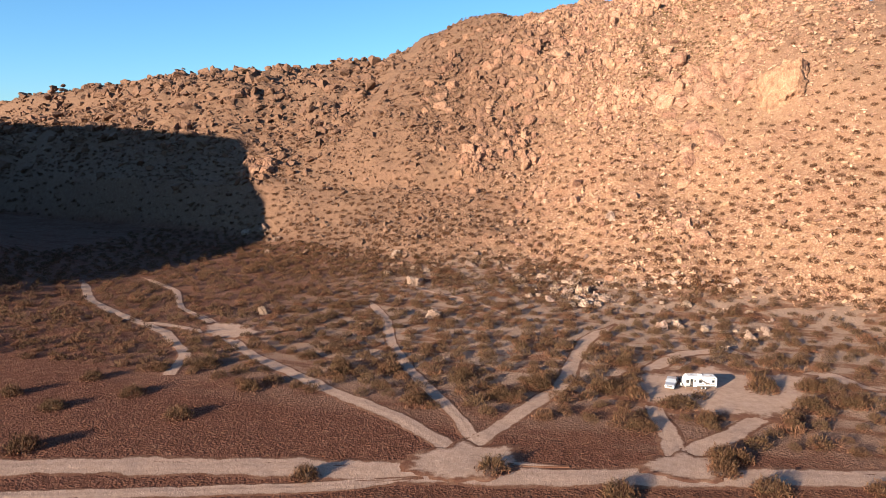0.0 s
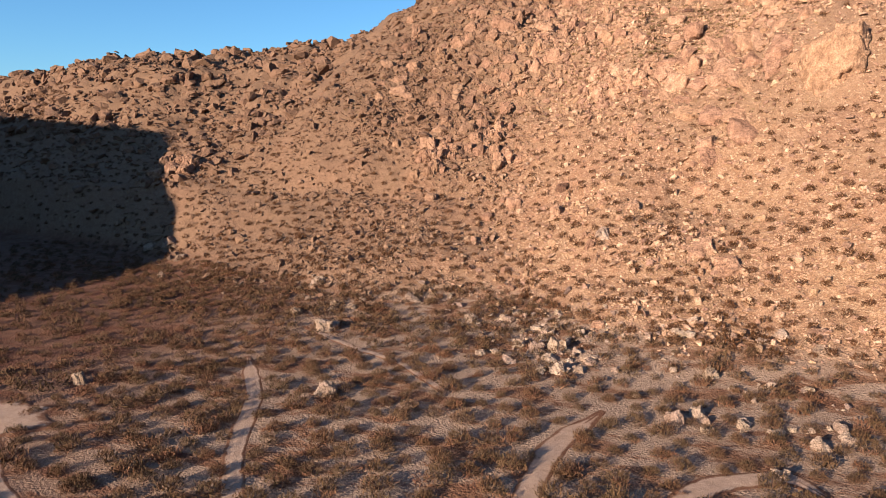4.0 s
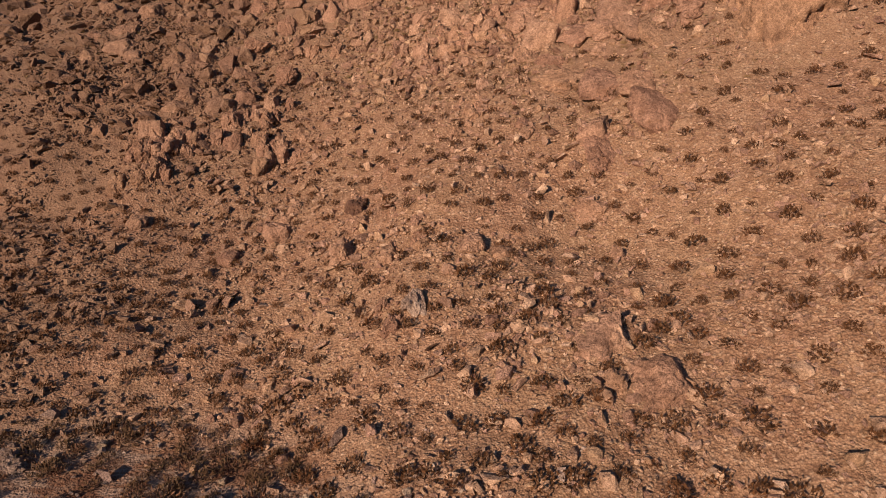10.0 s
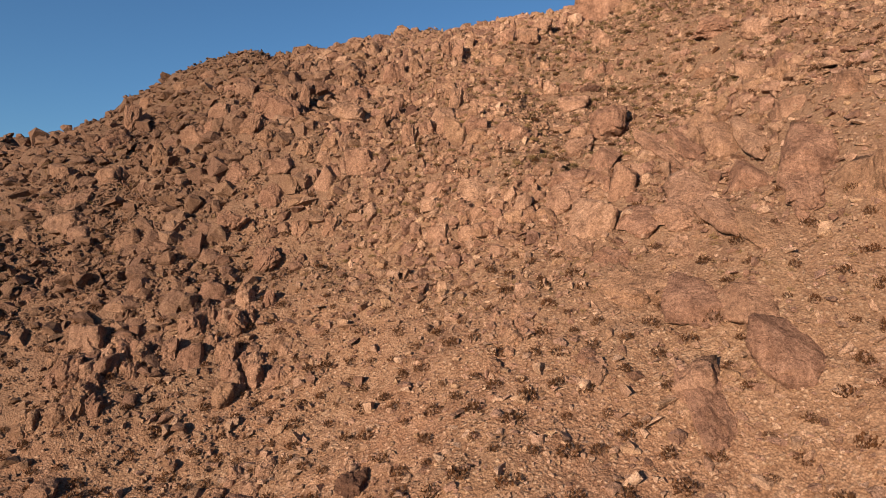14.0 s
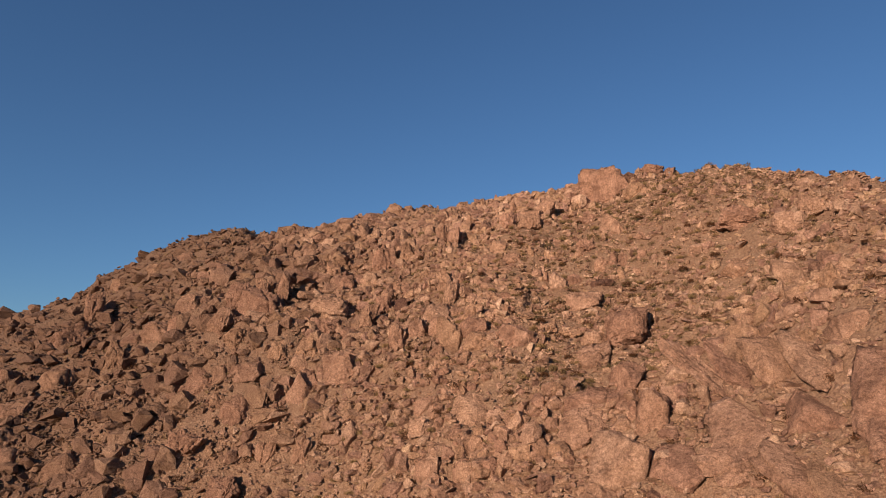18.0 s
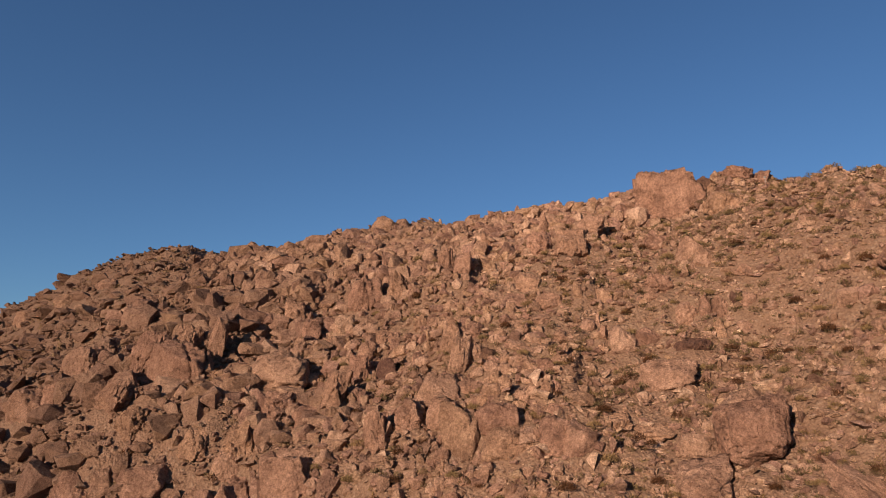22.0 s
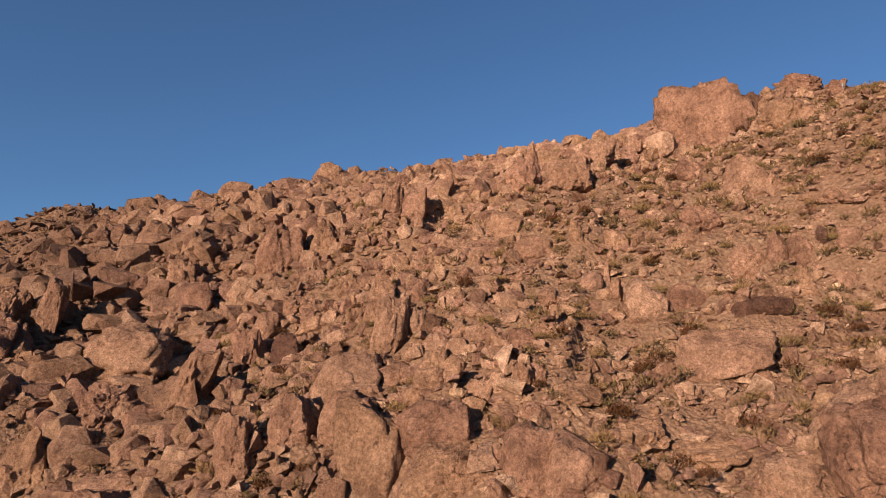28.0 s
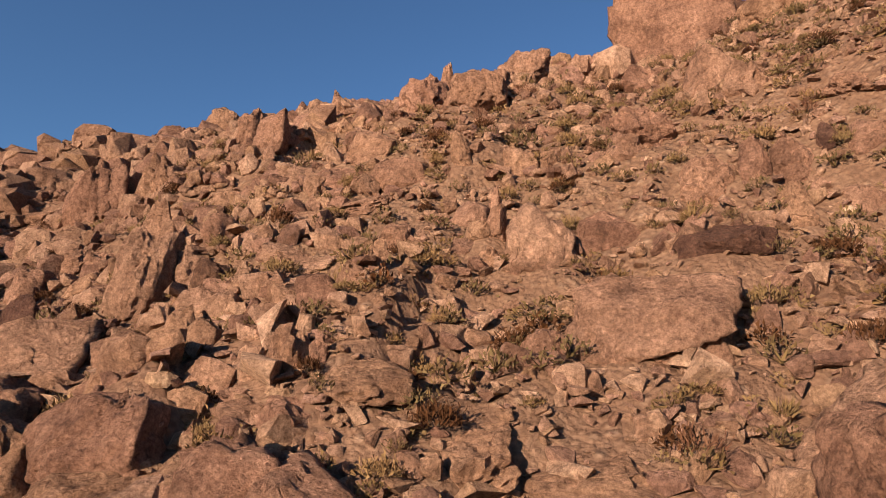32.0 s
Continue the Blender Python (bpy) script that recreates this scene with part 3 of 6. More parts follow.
def boulders(where, rows):
    """Single boulders: x, y, width, depth, height and kind."""
    near = where in ('bench', 'crest', 'west', 'face', 'crag')
    rows = list(rows)
    for x, y, w, dep, h, kind in list(rows):             # a large outcrop is split into several blocks
        if where == 'slope' and w > 6.8 and w < 15 and kind != 's':
            rows.remove((x, y, w, dep, h, kind))
            for k in range(5):
                a, s = STONE_RNG.uniform(-0.5, 0.5), STONE_RNG.uniform(0.36, 0.62)
                rows.append((x + a * w * 1.05, y + STONE_RNG.uniform(-0.25, 0.55) * dep, w * s, dep * s, h * min(s + 0.2, 0.85), 'aart'[k % 4]))
    for x, y, w, dep, h, kind in rows:
        if where in ('slope', 'crag') and kind in 'ar' and w < 15:
            h, dep = h * (0.62 if where == 'slope' else 0.75), dep * 1.2
        elif kind in 'ar' and where not in ('face', 'outcrop'):
            h, dep, w = h * 0.9, dep * 1.25, w * 1.08
        p, f = crag_shape(STONE_RNG, 4 if w > 2.4 else 3, 'p') if where == 'foot' else stone_shape(STONE_RNG, 5 if where in ('bench', 'crest') and w > 3 or where in ('crag', 'west') and w > 5.5 else 4 if near or w > 5 else 3, kind)
        slope = float(height(x, y + 4) - height(x, y - 4)) / 8
        lean = math.degrees(math.atan(max(min(slope, 1.0), -0.3)))
        if kind == 's' and where != 'foot':
            p = p * np.array([w / 2, h * 0.62 + w * 0.15, 0.16 * min(w, h * 1.5)]) * 1.1
            m = pose(0, 0, 0, lean * 0.85, STONE_RNG.uniform(-8, 8), STONE_RNG.uniform(-14, 14))
            lift = -0.02 * h
        else:
            p = p * np.array([w / 2, dep / 2, h * 0.66]) * 1.1
            m = pose(0, 0, 0, lean * (0.3 if where in ('slope', 'crag') else 0.05), STONE_RNG.uniform(-12, 12), STONE_RNG.uniform(-22, 22))
            lift = {'crest': -0.04, 'foot': 0.02, 'face': 0.0, 'outcrop': 0.05}.get(where, 0.13) * h - (0.09 * h if where == 'crest' and w > 8 else 0)
        p = p @ np.array(m.to_3x3()).T
        tint = "pale grey" if where == 'foot' else "tan"
        label, category = BOULDER_TALE[kind]
        name = {'s': "rock_slab", 't': "rock_pinnacle"}.get(kind, "boulder")
        me = mesh_of(name, p, f, PALE if where == 'foot' else DARK_ROCK if kind == 'd' else ROCK_ONE, where != 'foot' and (kind != 'a' or near))
        ob = new(name, me)
        front = 0.0 if where in ('crest', 'foot') or kind in 's' else 0.28 * dep
        ob.location = (x, y, 0.5 * float(height(x, y) + height(x, y - front)) + lift)
        place = {'foot': "at the hill foot", 'slope': "on the hillside", 'crag': "in the crags", 'bench': "near the hill top", 'crest': "on the crest", 'face': "on the bedrock face", 'outcrop': "in the western outcrops", 'west': "in the upper crags"}[where]
        tagged(ob, label.format(tint), category, group="boulders " + place)
        TAKEN.append((x, y, max(w, dep) * 0.5))
        GROUPS.append(where)


DARK_ROCK = granite("dark_granite", (0.168, 0.094, 0.065), (0.123, 0.065, 0.045), (0.077, 0.040, 0.029), 'object')
boulders('foot', (
    (-27.4, 221.5, 4.0, 3.0, 4.9, 'a'),
    (-31.8, 220.4, 3.7, 2.7, 2.8, 'a'),
    (-36.0, 222.4, 2.6, 2.0, 2.5, 'a'),
    (-25.1, 208.5, 3.1, 2.3, 3.1, 'a'),
    (-19.9, 217.0, 3.7, 2.7, 2.0, 'a'),
    (-21.3, 210.2, 2.8, 2.1, 1.8, 'a'),
    (-28.5, 208.9, 2.4, 2.1, 1.1, 's'),
    (-2.4, 190.4, 3.0, 2.2, 3.8, 'a'),
    (1.2, 194.2, 2.4, 1.8, 2.7, 'a'),
    (8.6, 193.6, 2.5, 2.0, 1.6, 'r'),
    (-64.4, 184.6, 4.9, 3.7, 3.4, 'a'),
    (-9.3, 200.6, 1.8, 1.4, 1.2, 'a'),
    (3.7, 212.9, 3.4, 2.7, 2.6, 'r'),
    (-84.1, 221.3, 5.7, 4.2, 4.1, 'a'),
    (-98.6, 231.0, 4.1, 3.1, 2.5, 'a'),
    (-102.9, 252.7, 4.4, 3.5, 2.9, 'r'),
    (-183.8, 286.8, 6.5, 4.8, 4.3, 'a'),
))
boulders('foot', (
    (-195.0, 288.7, 4.9, 3.7, 3.3, 'a'),
    (-170.8, 275.7, 4.5, 4.1, 2.0, 's'),
    (-48.2, 232.3, 2.7, 2.0, 2.0, 'a'),
    (-41.9, 237.3, 3.0, 2.2, 2.2, 'a'),
    (-39.2, 241.0, 2.6, 2.1, 2.0, 'r'),
    (-42.9, 215.1, 2.4, 1.8, 1.7, 'a'),
    (18.2, 232.2, 3.0, 2.4, 1.9, 'r'),
    (-71.4, 247.4, 4.7, 4.2, 2.2, 's'),
    (19.0, 187.6, 3.2, 2.4, 2.5, 'a'),
    (23.3, 192.1, 2.5, 2.0, 1.5, 'a'),
    (8.7, 191.4, 2.5, 1.9, 2.0, 'a'),
    (13.5, 190.8, 2.1, 1.6, 1.3, 'a'),
    (12.5, 176.2, 2.6, 2.1, 2.0, 'r'),
    (-114.4, 175.7, 2.8, 2.1, 3.4, 'a'),
    (-164.8, 258.3, 2.8, 2.1, 2.8, 'a'),
    (25.1, 226.0, 3.5, 3.1, 2.0, 's'),
))
# rock fall at the foot
boulders('foot', (
    (-35.7, 211.7, 2.5, 2.0, 2.4, 'a'),
    (-28.9, 205.6, 1.1, 0.9, 0.9, 'a'),
    (-19.2, 215.2, 2.6, 2.1, 1.7, 'a'),
    (-32.8, 218.8, 2.0, 1.6, 1.7, 'a'),
    (-23.5, 218.3, 1.6, 1.3, 1.5, 'a'),
    (-27.6, 214.8, 2.5, 2.0, 1.6, 'a'),
    (-30.5, 216.1, 1.1, 0.9, 1.0, 'a'),
    (-26.9, 221.7, 2.8, 2.2, 2.6, 'a'),
    (-32.1, 231.6, 2.0, 1.6, 1.8, 'a'),
    (-23.7, 230.6, 2.3, 1.8, 2.2, 'a'),
    (-23.7, 215.1, 1.7, 1.4, 1.1, 'a'),
    (-26.5, 219.6, 1.6, 1.3, 1.4, 'a'),
    (-18.2, 218.2, 1.7, 1.3, 1.2, 'a'),
    (-24.9, 212.3, 1.6, 1.3, 1.3, 'a'),
    (-28.6, 216.2, 2.8, 2.2, 1.7, 'a'),
    (-28.0, 207.4, 1.1, 0.9, 1.0, 'a'),
    (-33.7, 223.4, 1.1, 0.9, 0.7, 'a'),
    (-21.2, 230.4, 1.4, 1.1, 1.3, 'a'),
    (-14.0, 212.4, 1.7, 1.3, 1.3, 'a'),
    (-39.1, 216.5, 1.3, 1.0, 1.2, 'a'),
    (-24.2, 207.6, 1.2, 0.9, 1.1, 'a'),
    (-23.0, 220.7, 2.1, 1.7, 2.1, 'a'),
    (8.2, 194.2, 1.4, 1.1, 1.0, 'a'),
    (3.3, 189.7, 1.1, 0.9, 0.7, 'a'),
    (18.7, 193.4, 1.1, 0.9, 1.0, 'a'),
    (14.0, 191.7, 1.5, 1.2, 1.0, 'a'),
    (15.8, 193.1, 1.5, 1.2, 1.0, 'a'),
    (25.5, 189.8, 1.0, 0.8, 0.8, 'a'),
    (23.2, 194.9, 2.2, 1.8, 1.8, 'a'),
    (21.6, 195.0, 1.1, 0.9, 0.9, 'a'),
    (2.5, 192.3, 1.6, 1.3, 1.5, 'a'),
    (23.6, 190.4, 2.3, 1.8, 1.7, 'a'),
    (12.6, 191.3, 1.4, 1.1, 1.0, 'a'),
    (2.4, 188.3, 1.5, 1.2, 1.4, 'a'),
    (-42.8, 235.0, 1.7, 1.4, 1.1, 'a'),
    (-90.9, 239.7, 2.5, 2.0, 2.2, 'a'),
    (-84.7, 244.0, 2.3, 1.8, 1.9, 'a'),
    (-56.8, 233.0, 1.8, 1.4, 1.5, 'a'),
    (-90.3, 236.2, 2.3, 1.8, 1.6, 'a'),
    (-43.8, 239.0, 2.2, 1.8, 1.8, 'a'),
    (-109.2, 242.0, 2.3, 1.8, 1.7, 'a'),
    (-52.8, 238.4, 2.2, 1.8, 2.0, 'a'),
    (-85.6, 238.5, 2.5, 2.0, 1.8, 'a'),
    (-51.0, 234.0, 2.6, 2.1, 2.2, 'a'),
    (-41.7, 242.8, 2.0, 1.6, 1.3, 'a'),
    (-51.4, 237.8, 2.7, 2.2, 2.1, 'a'),
))
boulders('slope', (
    (-55.6, 300.1, 5.7, 4.3, 5.3, 'a'),
))
boulders('slope', (
    (2.3, 289.2, 5.6, 4.2, 4.0, 'a'),
    (-86.5, 303.0, 4.1, 3.1, 4.1, 'a'),
    (-58.8, 360.3, 10.3, 7.7, 7.2, 'a'),
    (-37.6, 351.3, 4.5, 3.4, 3.4, 'a'),
    (25.4, 231.1, 3.8, 3.4, 3.8, 's'),
    (33.1, 242.1, 3.1, 2.3, 2.5, 'a'),
    (-20.3, 234.7, 3.3, 2.5, 3.6, 'a'),
))
boulders('crag', (
    (-75.4, 374.2, 6.2, 4.6, 8.9, 'a'),
    (-117.4, 368.1, 9.6, 7.7, 6.0, 'r'),
    (-27.6, 348.0, 8.0, 7.0, 5.0, 'r'),
    (-9.1, 343.9, 6.0, 4.8, 4.5, 'r'),
    (-4.5, 346.2, 6.1, 4.9, 5.1, 'r'),
))
boulders('crag', (
    (-78.1, 360.8, 4.4, 3.3, 3.3, 'a'),
    (-72.7, 360.7, 5.5, 4.1, 3.8, 'a'),
    (17.7, 357.0, 8.7, 7.0, 4.2, 'r'),
    (22.0, 347.0, 4.7, 3.7, 4.1, 'r'),
    (-113.6, 411.1, 5.7, 4.2, 3.4, 'a'),
    (-120.4, 409.9, 6.5, 4.9, 4.5, 'a'),
    (-138.5, 420.2, 5.5, 4.1, 5.0, 'a'),
    (-120.5, 359.6, 9.0, 7.2, 6.8, 'r'),
    (-72.7, 357.3, 7.3, 5.8, 5.2, 'r'),
))
boulders('bench', (
    (-36.6, 374.8, 3.7, 2.8, 5.9, 't'),
    (-27.0, 376.2, 3.3, 3.0, 1.5, 's'),
    (-33.2, 375.5, 2.2, 1.7, 1.9, 'r'),
    (-45.2, 380.8, 3.1, 2.3, 2.1, 'a'),
))
boulders('bench', (
    (-15.9, 376.2, 0.7, 0.5, 2.2, 't'),
    (-13.7, 358.9, 1.0, 0.9, 1.2, 's'),
    (-21.9, 367.1, 1.0, 0.8, 1.5, 'a'),
))
boulders('crest', (
    (-4.4, 406.3, 2.4, 1.8, 3.6, 't'),
    (8.3, 389.5, 2.1, 1.7, 1.5, 'r'),
    (-18.7, 395.0, 6.1, 4.8, 3.8, 'r'),
    (-27.3, 407.3, 1.9, 1.4, 2.6, 't'),
    (-53.5, 411.5, 4.8, 3.8, 4.8, 'r'),
    (-44.5, 417.2, 5.0, 4.0, 2.5, 'r'),
    (-44.1, 399.8, 3.0, 2.2, 4.7, 't'),
    (-38.3, 397.2, 5.4, 4.3, 5.0, 'r'),
    (-33.1, 398.9, 2.2, 1.6, 3.4, 't'),
))
boulders('crest', (
    (-25.6, 384.2, 4.1, 3.1, 3.5, 'a'),
    (-67.7, 413.6, 2.0, 1.5, 1.8, 't'),
    (-27.4, 381.2, 3.7, 3.3, 2.0, 's'),
    (-5.0, 390.4, 4.6, 4.0, 2.8, 'a'),
    (-1.7, 383.7, 3.1, 2.3, 3.8, 't'),
))
boulders('west', (
    (-56.7, 388.7, 2.3, 1.9, 2.3, 'r'),
    (-55.1, 368.4, 3.8, 2.8, 3.2, 'a'),
    (-51.3, 378.3, 3.6, 3.2, 4.1, 's'),
    (-45.8, 375.8, 3.1, 2.5, 3.6, 'd'),
    (-42.1, 379.2, 2.6, 2.0, 2.2, 'a'),
    (-37.2, 365.7, 4.4, 3.5, 4.0, 'r'),
))
boulders('face', (
    (24.6, 331.3, 6.1, 5.4, 3.7, 'r'),
    (16.9, 326.2, 6.9, 6.2, 4.2, 'a'),
    (31.1, 327.1, 5.8, 5.2, 3.6, 'a'),
    (-5.9, 334.0, 8.8, 8.0, 5.4, 'a'),
    (2.5, 300.9, 5.4, 4.9, 3.4, 'a'),
    (-1.5, 338.1, 6.6, 5.9, 4.1, 'a'),
))
boulders('outcrop', (
    (-95.7, 328.3, 6.5, 5.8, 4.9, 'a'),
    (-93.2, 338.2, 4.5, 4.0, 3.4, 'a'),
    (-78.2, 340.3, 5.8, 5.2, 4.3, 'r'),
    (-109.6, 327.8, 4.2, 3.8, 3.2, 'a'),
    (-94.6, 334.6, 3.8, 3.4, 2.8, 'a'),
    (-125.8, 349.6, 5.0, 4.5, 3.8, 'a'),
    (-112.9, 349.5, 4.3, 3.8, 3.2, 'r'),
    (-101.3, 349.4, 4.9, 4.4, 3.7, 'a'),
    (-125.3, 394.2, 7.4, 6.6, 5.5, 'a'),
    (-106.5, 374.4, 4.9, 4.4, 3.7, 'r'),
    (-124.0, 380.3, 9.4, 8.4, 7.0, 'a'),
    (-66.6, 361.0, 3.7, 3.3, 2.7, 'a'),
    (-81.3, 359.8, 5.2, 4.6, 3.9, 'a'),
    (-127.0, 365.8, 5.6, 5.0, 4.2, 'a'),
    (-127.8, 356.8, 3.8, 3.4, 2.8, 'r'),
    (-85.1, 329.8, 3.6, 3.2, 2.7, 'a'),
    (-60.6, 331.0, 3.5, 3.2, 2.7, 'a'),
))


# ---------------------------------------------------------------- large rocks of the crags
CRAG_RNG = np.random.default_rng(19)
CRAG_TALE = {
    'a': ("rock", "angular tan granite rock with sharp broken faces", "large angular tan granite crag with sharp broken faces", "boulder"),
    'r': ("boulder", "rounded weathered tan granite boulder", "large rounded tan granite boulder with an open joint", "boulder"),
    'R': ("boulder", "huge tan granite boulder standing on the hill", "huge tan granite boulder with steep weathered faces", "boulder"),
    't': ("rock_pinnacle", "upright tan granite slab leaning on the slope", "tall upright tan granite pinnacle leaning on the slope", "rock pinnacle"),
    's': ("rock_slab", "flat tan granite slab lying on the slope", "broad flat pale granite slab lying on the slope", "rock slab"),
    'd': ("boulder", "dark granite boulder on the slope", "large dark varnished granite boulder with a sharp edge", "boulder"),
    'p': ("boulder", "pale grey broken granite boulder on the slope", "large pale grey granite boulder split by a crack", "boulder"),
}


def crag_rocks(rows):
    """Rocks that stand out singly: x, y, width, depth, height and kind."""
    pieces = []
    for x, y, w, dep, h, kind in rows:                   # the lower crags are broken into many blocks
        if y < 345 and x < -15 and w > 5.6 and kind in 'ar':
            for k in range(9):
                s = CRAG_RNG.uniform(0.26, 0.56)
                u, v = CRAG_RNG.uniform(-0.55, 0.55), CRAG_RNG.uniform(-0.45, 0.75)
                pieces.append((x + u * w, y + v * dep, w * s, dep * s, h * s * 1.1, 'araat'[k % 5]))
        else:
            pieces.append((x, y, w, dep, h, kind))
    for x, y, w, dep, h, kind in pieces:
        high = y > 340 or kind == 'R'
        flush = x > -15 and y < 345 and w > 4 and kind in 'ar'   # bedrock that lies in the face of the slope
        level = 5 if (w > 5 and high) or w > 10 else 4 if w > 2.6 or kind == 't' else 3
        p, f = crag_shape(CRAG_RNG, level, kind)
        lean = math.degrees(math.atan(float(height(x, y + 5) - height(x, y - 5)) / 10))
        if flush:
            p = p * np.array([w * 0.56, h * 0.76, 0.15 * w + 0.5])
            m = pose(0, 0, 0, lean - CRAG_RNG.uniform(0, 9), CRAG_RNG.uniform(-5, 8), CRAG_RNG.uniform(-25, 25))
        elif kind == 'R':
            p = p * np.array([w * 0.53, dep * 0.60, h * 0.68])
            m = pose(0, 0, 0, CRAG_RNG.uniform(2, 6), CRAG_RNG.uniform(-4, 4), CRAG_RNG.uniform(-10, 10))
        elif kind == 's':
            p = p * np.array([w * 0.54, dep * 0.75, max(h * 0.30, 0.35)])
            m = pose(0, 0, 0, CRAG_RNG.uniform(22, 36), CRAG_RNG.uniform(-10, 14), CRAG_RNG.uniform(-18, 18))
        else:
            p = p * np.array([w * 0.53, dep * 0.50, h * 0.54]) if high else p * np.array([w * 0.50, dep * 0.62, h * 0.46])
            m = pose(0, 0, 0, CRAG_RNG.uniform(-4, 6) + (0 if high else 14), CRAG_RNG.uniform(-7, 9), CRAG_RNG.uniform(-20, 20))
        p = p @ np.array(m.to_3x3()).T
        name, small, large, category = CRAG_TALE[kind]
        material = {'d': DARK_ROCK, 'p': PALE}.get(kind, ROCK_ONE)
        ob = new(name, mesh_of(name, p, f, material, kind in 'rR'))
        ground = float(height(x, y - 0.35 * dep))
        ob.location = (x, y, ground + (0.30 if kind == 's' else 0.40 if high else 0.24) * h)
        if flush:
            ob.location.z = float(height(x, y)) + 0.25
        elif kind == 'R':
            ob.location.z = ground + 0.22 * h
        where = "on the lower slope" if ground < 60 else "in the crags" if ground < 100 else "on the crest"
        tagged(ob, large if w > 5 else small, category, group="large rocks " + where)
        TAKEN.append((x, y, max(w, dep) * 0.5))
        GROUPS.append('crag')


crag_rocks((
    (-34.6, 370.6, 3.4, 2.9, 6.0, 't'),
    (-8.7, 366.3, 7.6, 5.2, 4.5, 'r'),
    (-13.2, 371.6, 4.2, 3.6, 4.0, 'r'),
    (-9.9, 372.9, 3.7, 3.1, 2.7, 'r'),
    (-17.3, 375.7, 2.4, 2.0, 2.0, 'r'),
    (-15.7, 372.4, 1.3, 1.1, 2.3, 't'),
    (-14.5, 370.7, 0.9, 0.8, 1.8, 't'),
    (-15.9, 371.4, 1.2, 1.0, 1.4, 'a'),
    (-4.8, 369.3, 4.8, 2.4, 2.1, 'd'),
    (-14.5, 380.2, 3.1, 2.6, 2.5, 'r'),
    (-8.2, 377.5, 2.8, 2.4, 2.4, 'a'),
    (-4.3, 374.3, 3.6, 3.1, 4.1, 'a'),
    (-2.0, 373.5, 1.8, 1.5, 2.9, 'a'),
    (0.1, 374.0, 2.8, 2.4, 3.5, 'a'),
    (-1.0, 371.1, 1.7, 1.5, 2.8, 't'),
))
crag_rocks((
    (2.3, 371.6, 2.4, 2.0, 2.0, 'r'),
    (3.5, 373.0, 2.0, 1.7, 2.1, 'r'),
    (1.8, 373.7, 1.1, 0.9, 2.0, 'd'),
    (-23.4, 363.1, 1.9, 1.6, 2.6, 'a'),
    (-22.0, 363.1, 1.0, 0.8, 1.6, 'a'),
    # the next rock's dark tone puts the pinnacle's shadow into its colour
    (-31.2, 371.2, 2.2, 1.8, 2.1, 'd'),
    (-48.4, 383.6, 2.9, 2.5, 2.7, 'a'),
    (-32.6, 371.9, 2.2, 1.9, 2.4, 'a'),
    (-53.2, 392.4, 6.9, 5.9, 7.2, 'r'),
    (-47.7, 392.7, 4.5, 3.8, 5.5, 'a'),
    (-61.9, 375.4, 9.7, 7.8, 6.8, 'r'),
    (-73.0, 378.8, 3.2, 2.7, 7.7, 't'),
    (-51.1, 369.0, 4.3, 3.6, 5.6, 'a'),
    (-59.7, 368.9, 5.5, 4.7, 4.9, 'a'),
    (-40.0, 362.4, 3.8, 3.2, 4.7, 'a'),
))
crag_rocks((
    (-36.2, 362.3, 4.4, 3.7, 4.4, 'r'),
    (-43.9, 361.2, 3.8, 3.3, 5.8, 'a'),
    (-7.0, 378.4, 5.0, 4.3, 4.2, 'a'),
    (-3.4, 413.3, 2.6, 2.2, 6.0, 't'),
    (6.0, 403.4, 3.4, 2.9, 4.5, 'd'),
    (5.5, 391.1, 5.6, 4.8, 4.2, 'r'),
    (-23.7, 393.1, 4.8, 4.1, 5.4, 'a'),
    (-18.7, 389.3, 5.8, 5.0, 4.8, 'r'),
    (-14.8, 395.9, 5.1, 4.3, 3.9, 'r'),
    (-28.0, 419.0, 1.7, 1.5, 2.9, 't'),
    (-56.9, 421.6, 5.5, 4.6, 5.0, 'r'),
    (-39.3, 392.9, 3.2, 2.7, 4.9, 'a'),
    (-36.5, 390.7, 3.7, 3.2, 4.3, 'r'),
    (4.2, 376.2, 3.9, 3.4, 2.9, 's'),
    (0.2, 381.2, 3.7, 3.1, 3.4, 'a'),
))
crag_rocks((
    (-15.4, 360.6, 3.0, 2.5, 3.4, 's'),
    (-11.4, 360.5, 4.7, 3.7, 3.2, 's'),
    (-3.7, 357.9, 3.4, 2.9, 5.1, 'a'),
    (-60.9, 387.4, 3.5, 3.0, 3.9, 'r'),
    (-65.2, 390.5, 4.4, 3.8, 5.2, 'a'),
    (-49.8, 375.6, 3.4, 2.9, 4.4, 'a'),
    (-50.0, 380.8, 2.8, 2.4, 3.4, 'r'),
    (-46.5, 383.4, 2.8, 2.4, 2.8, 'a'),
    (-40.5, 374.6, 2.7, 2.3, 2.0, 'r'),
    (-30.5, 369.0, 2.8, 2.2, 1.9, 'r'),
    (-26.9, 371.7, 3.2, 2.2, 1.9, 's'),
    (-21.3, 373.8, 2.6, 2.2, 2.1, 'a'),
    (-23.3, 366.6, 2.3, 1.9, 1.9, 'r'),
    (-33.6, 367.2, 3.2, 2.4, 2.1, 'r'),
    (-19.7, 362.3, 3.5, 2.6, 2.3, 's'),
))
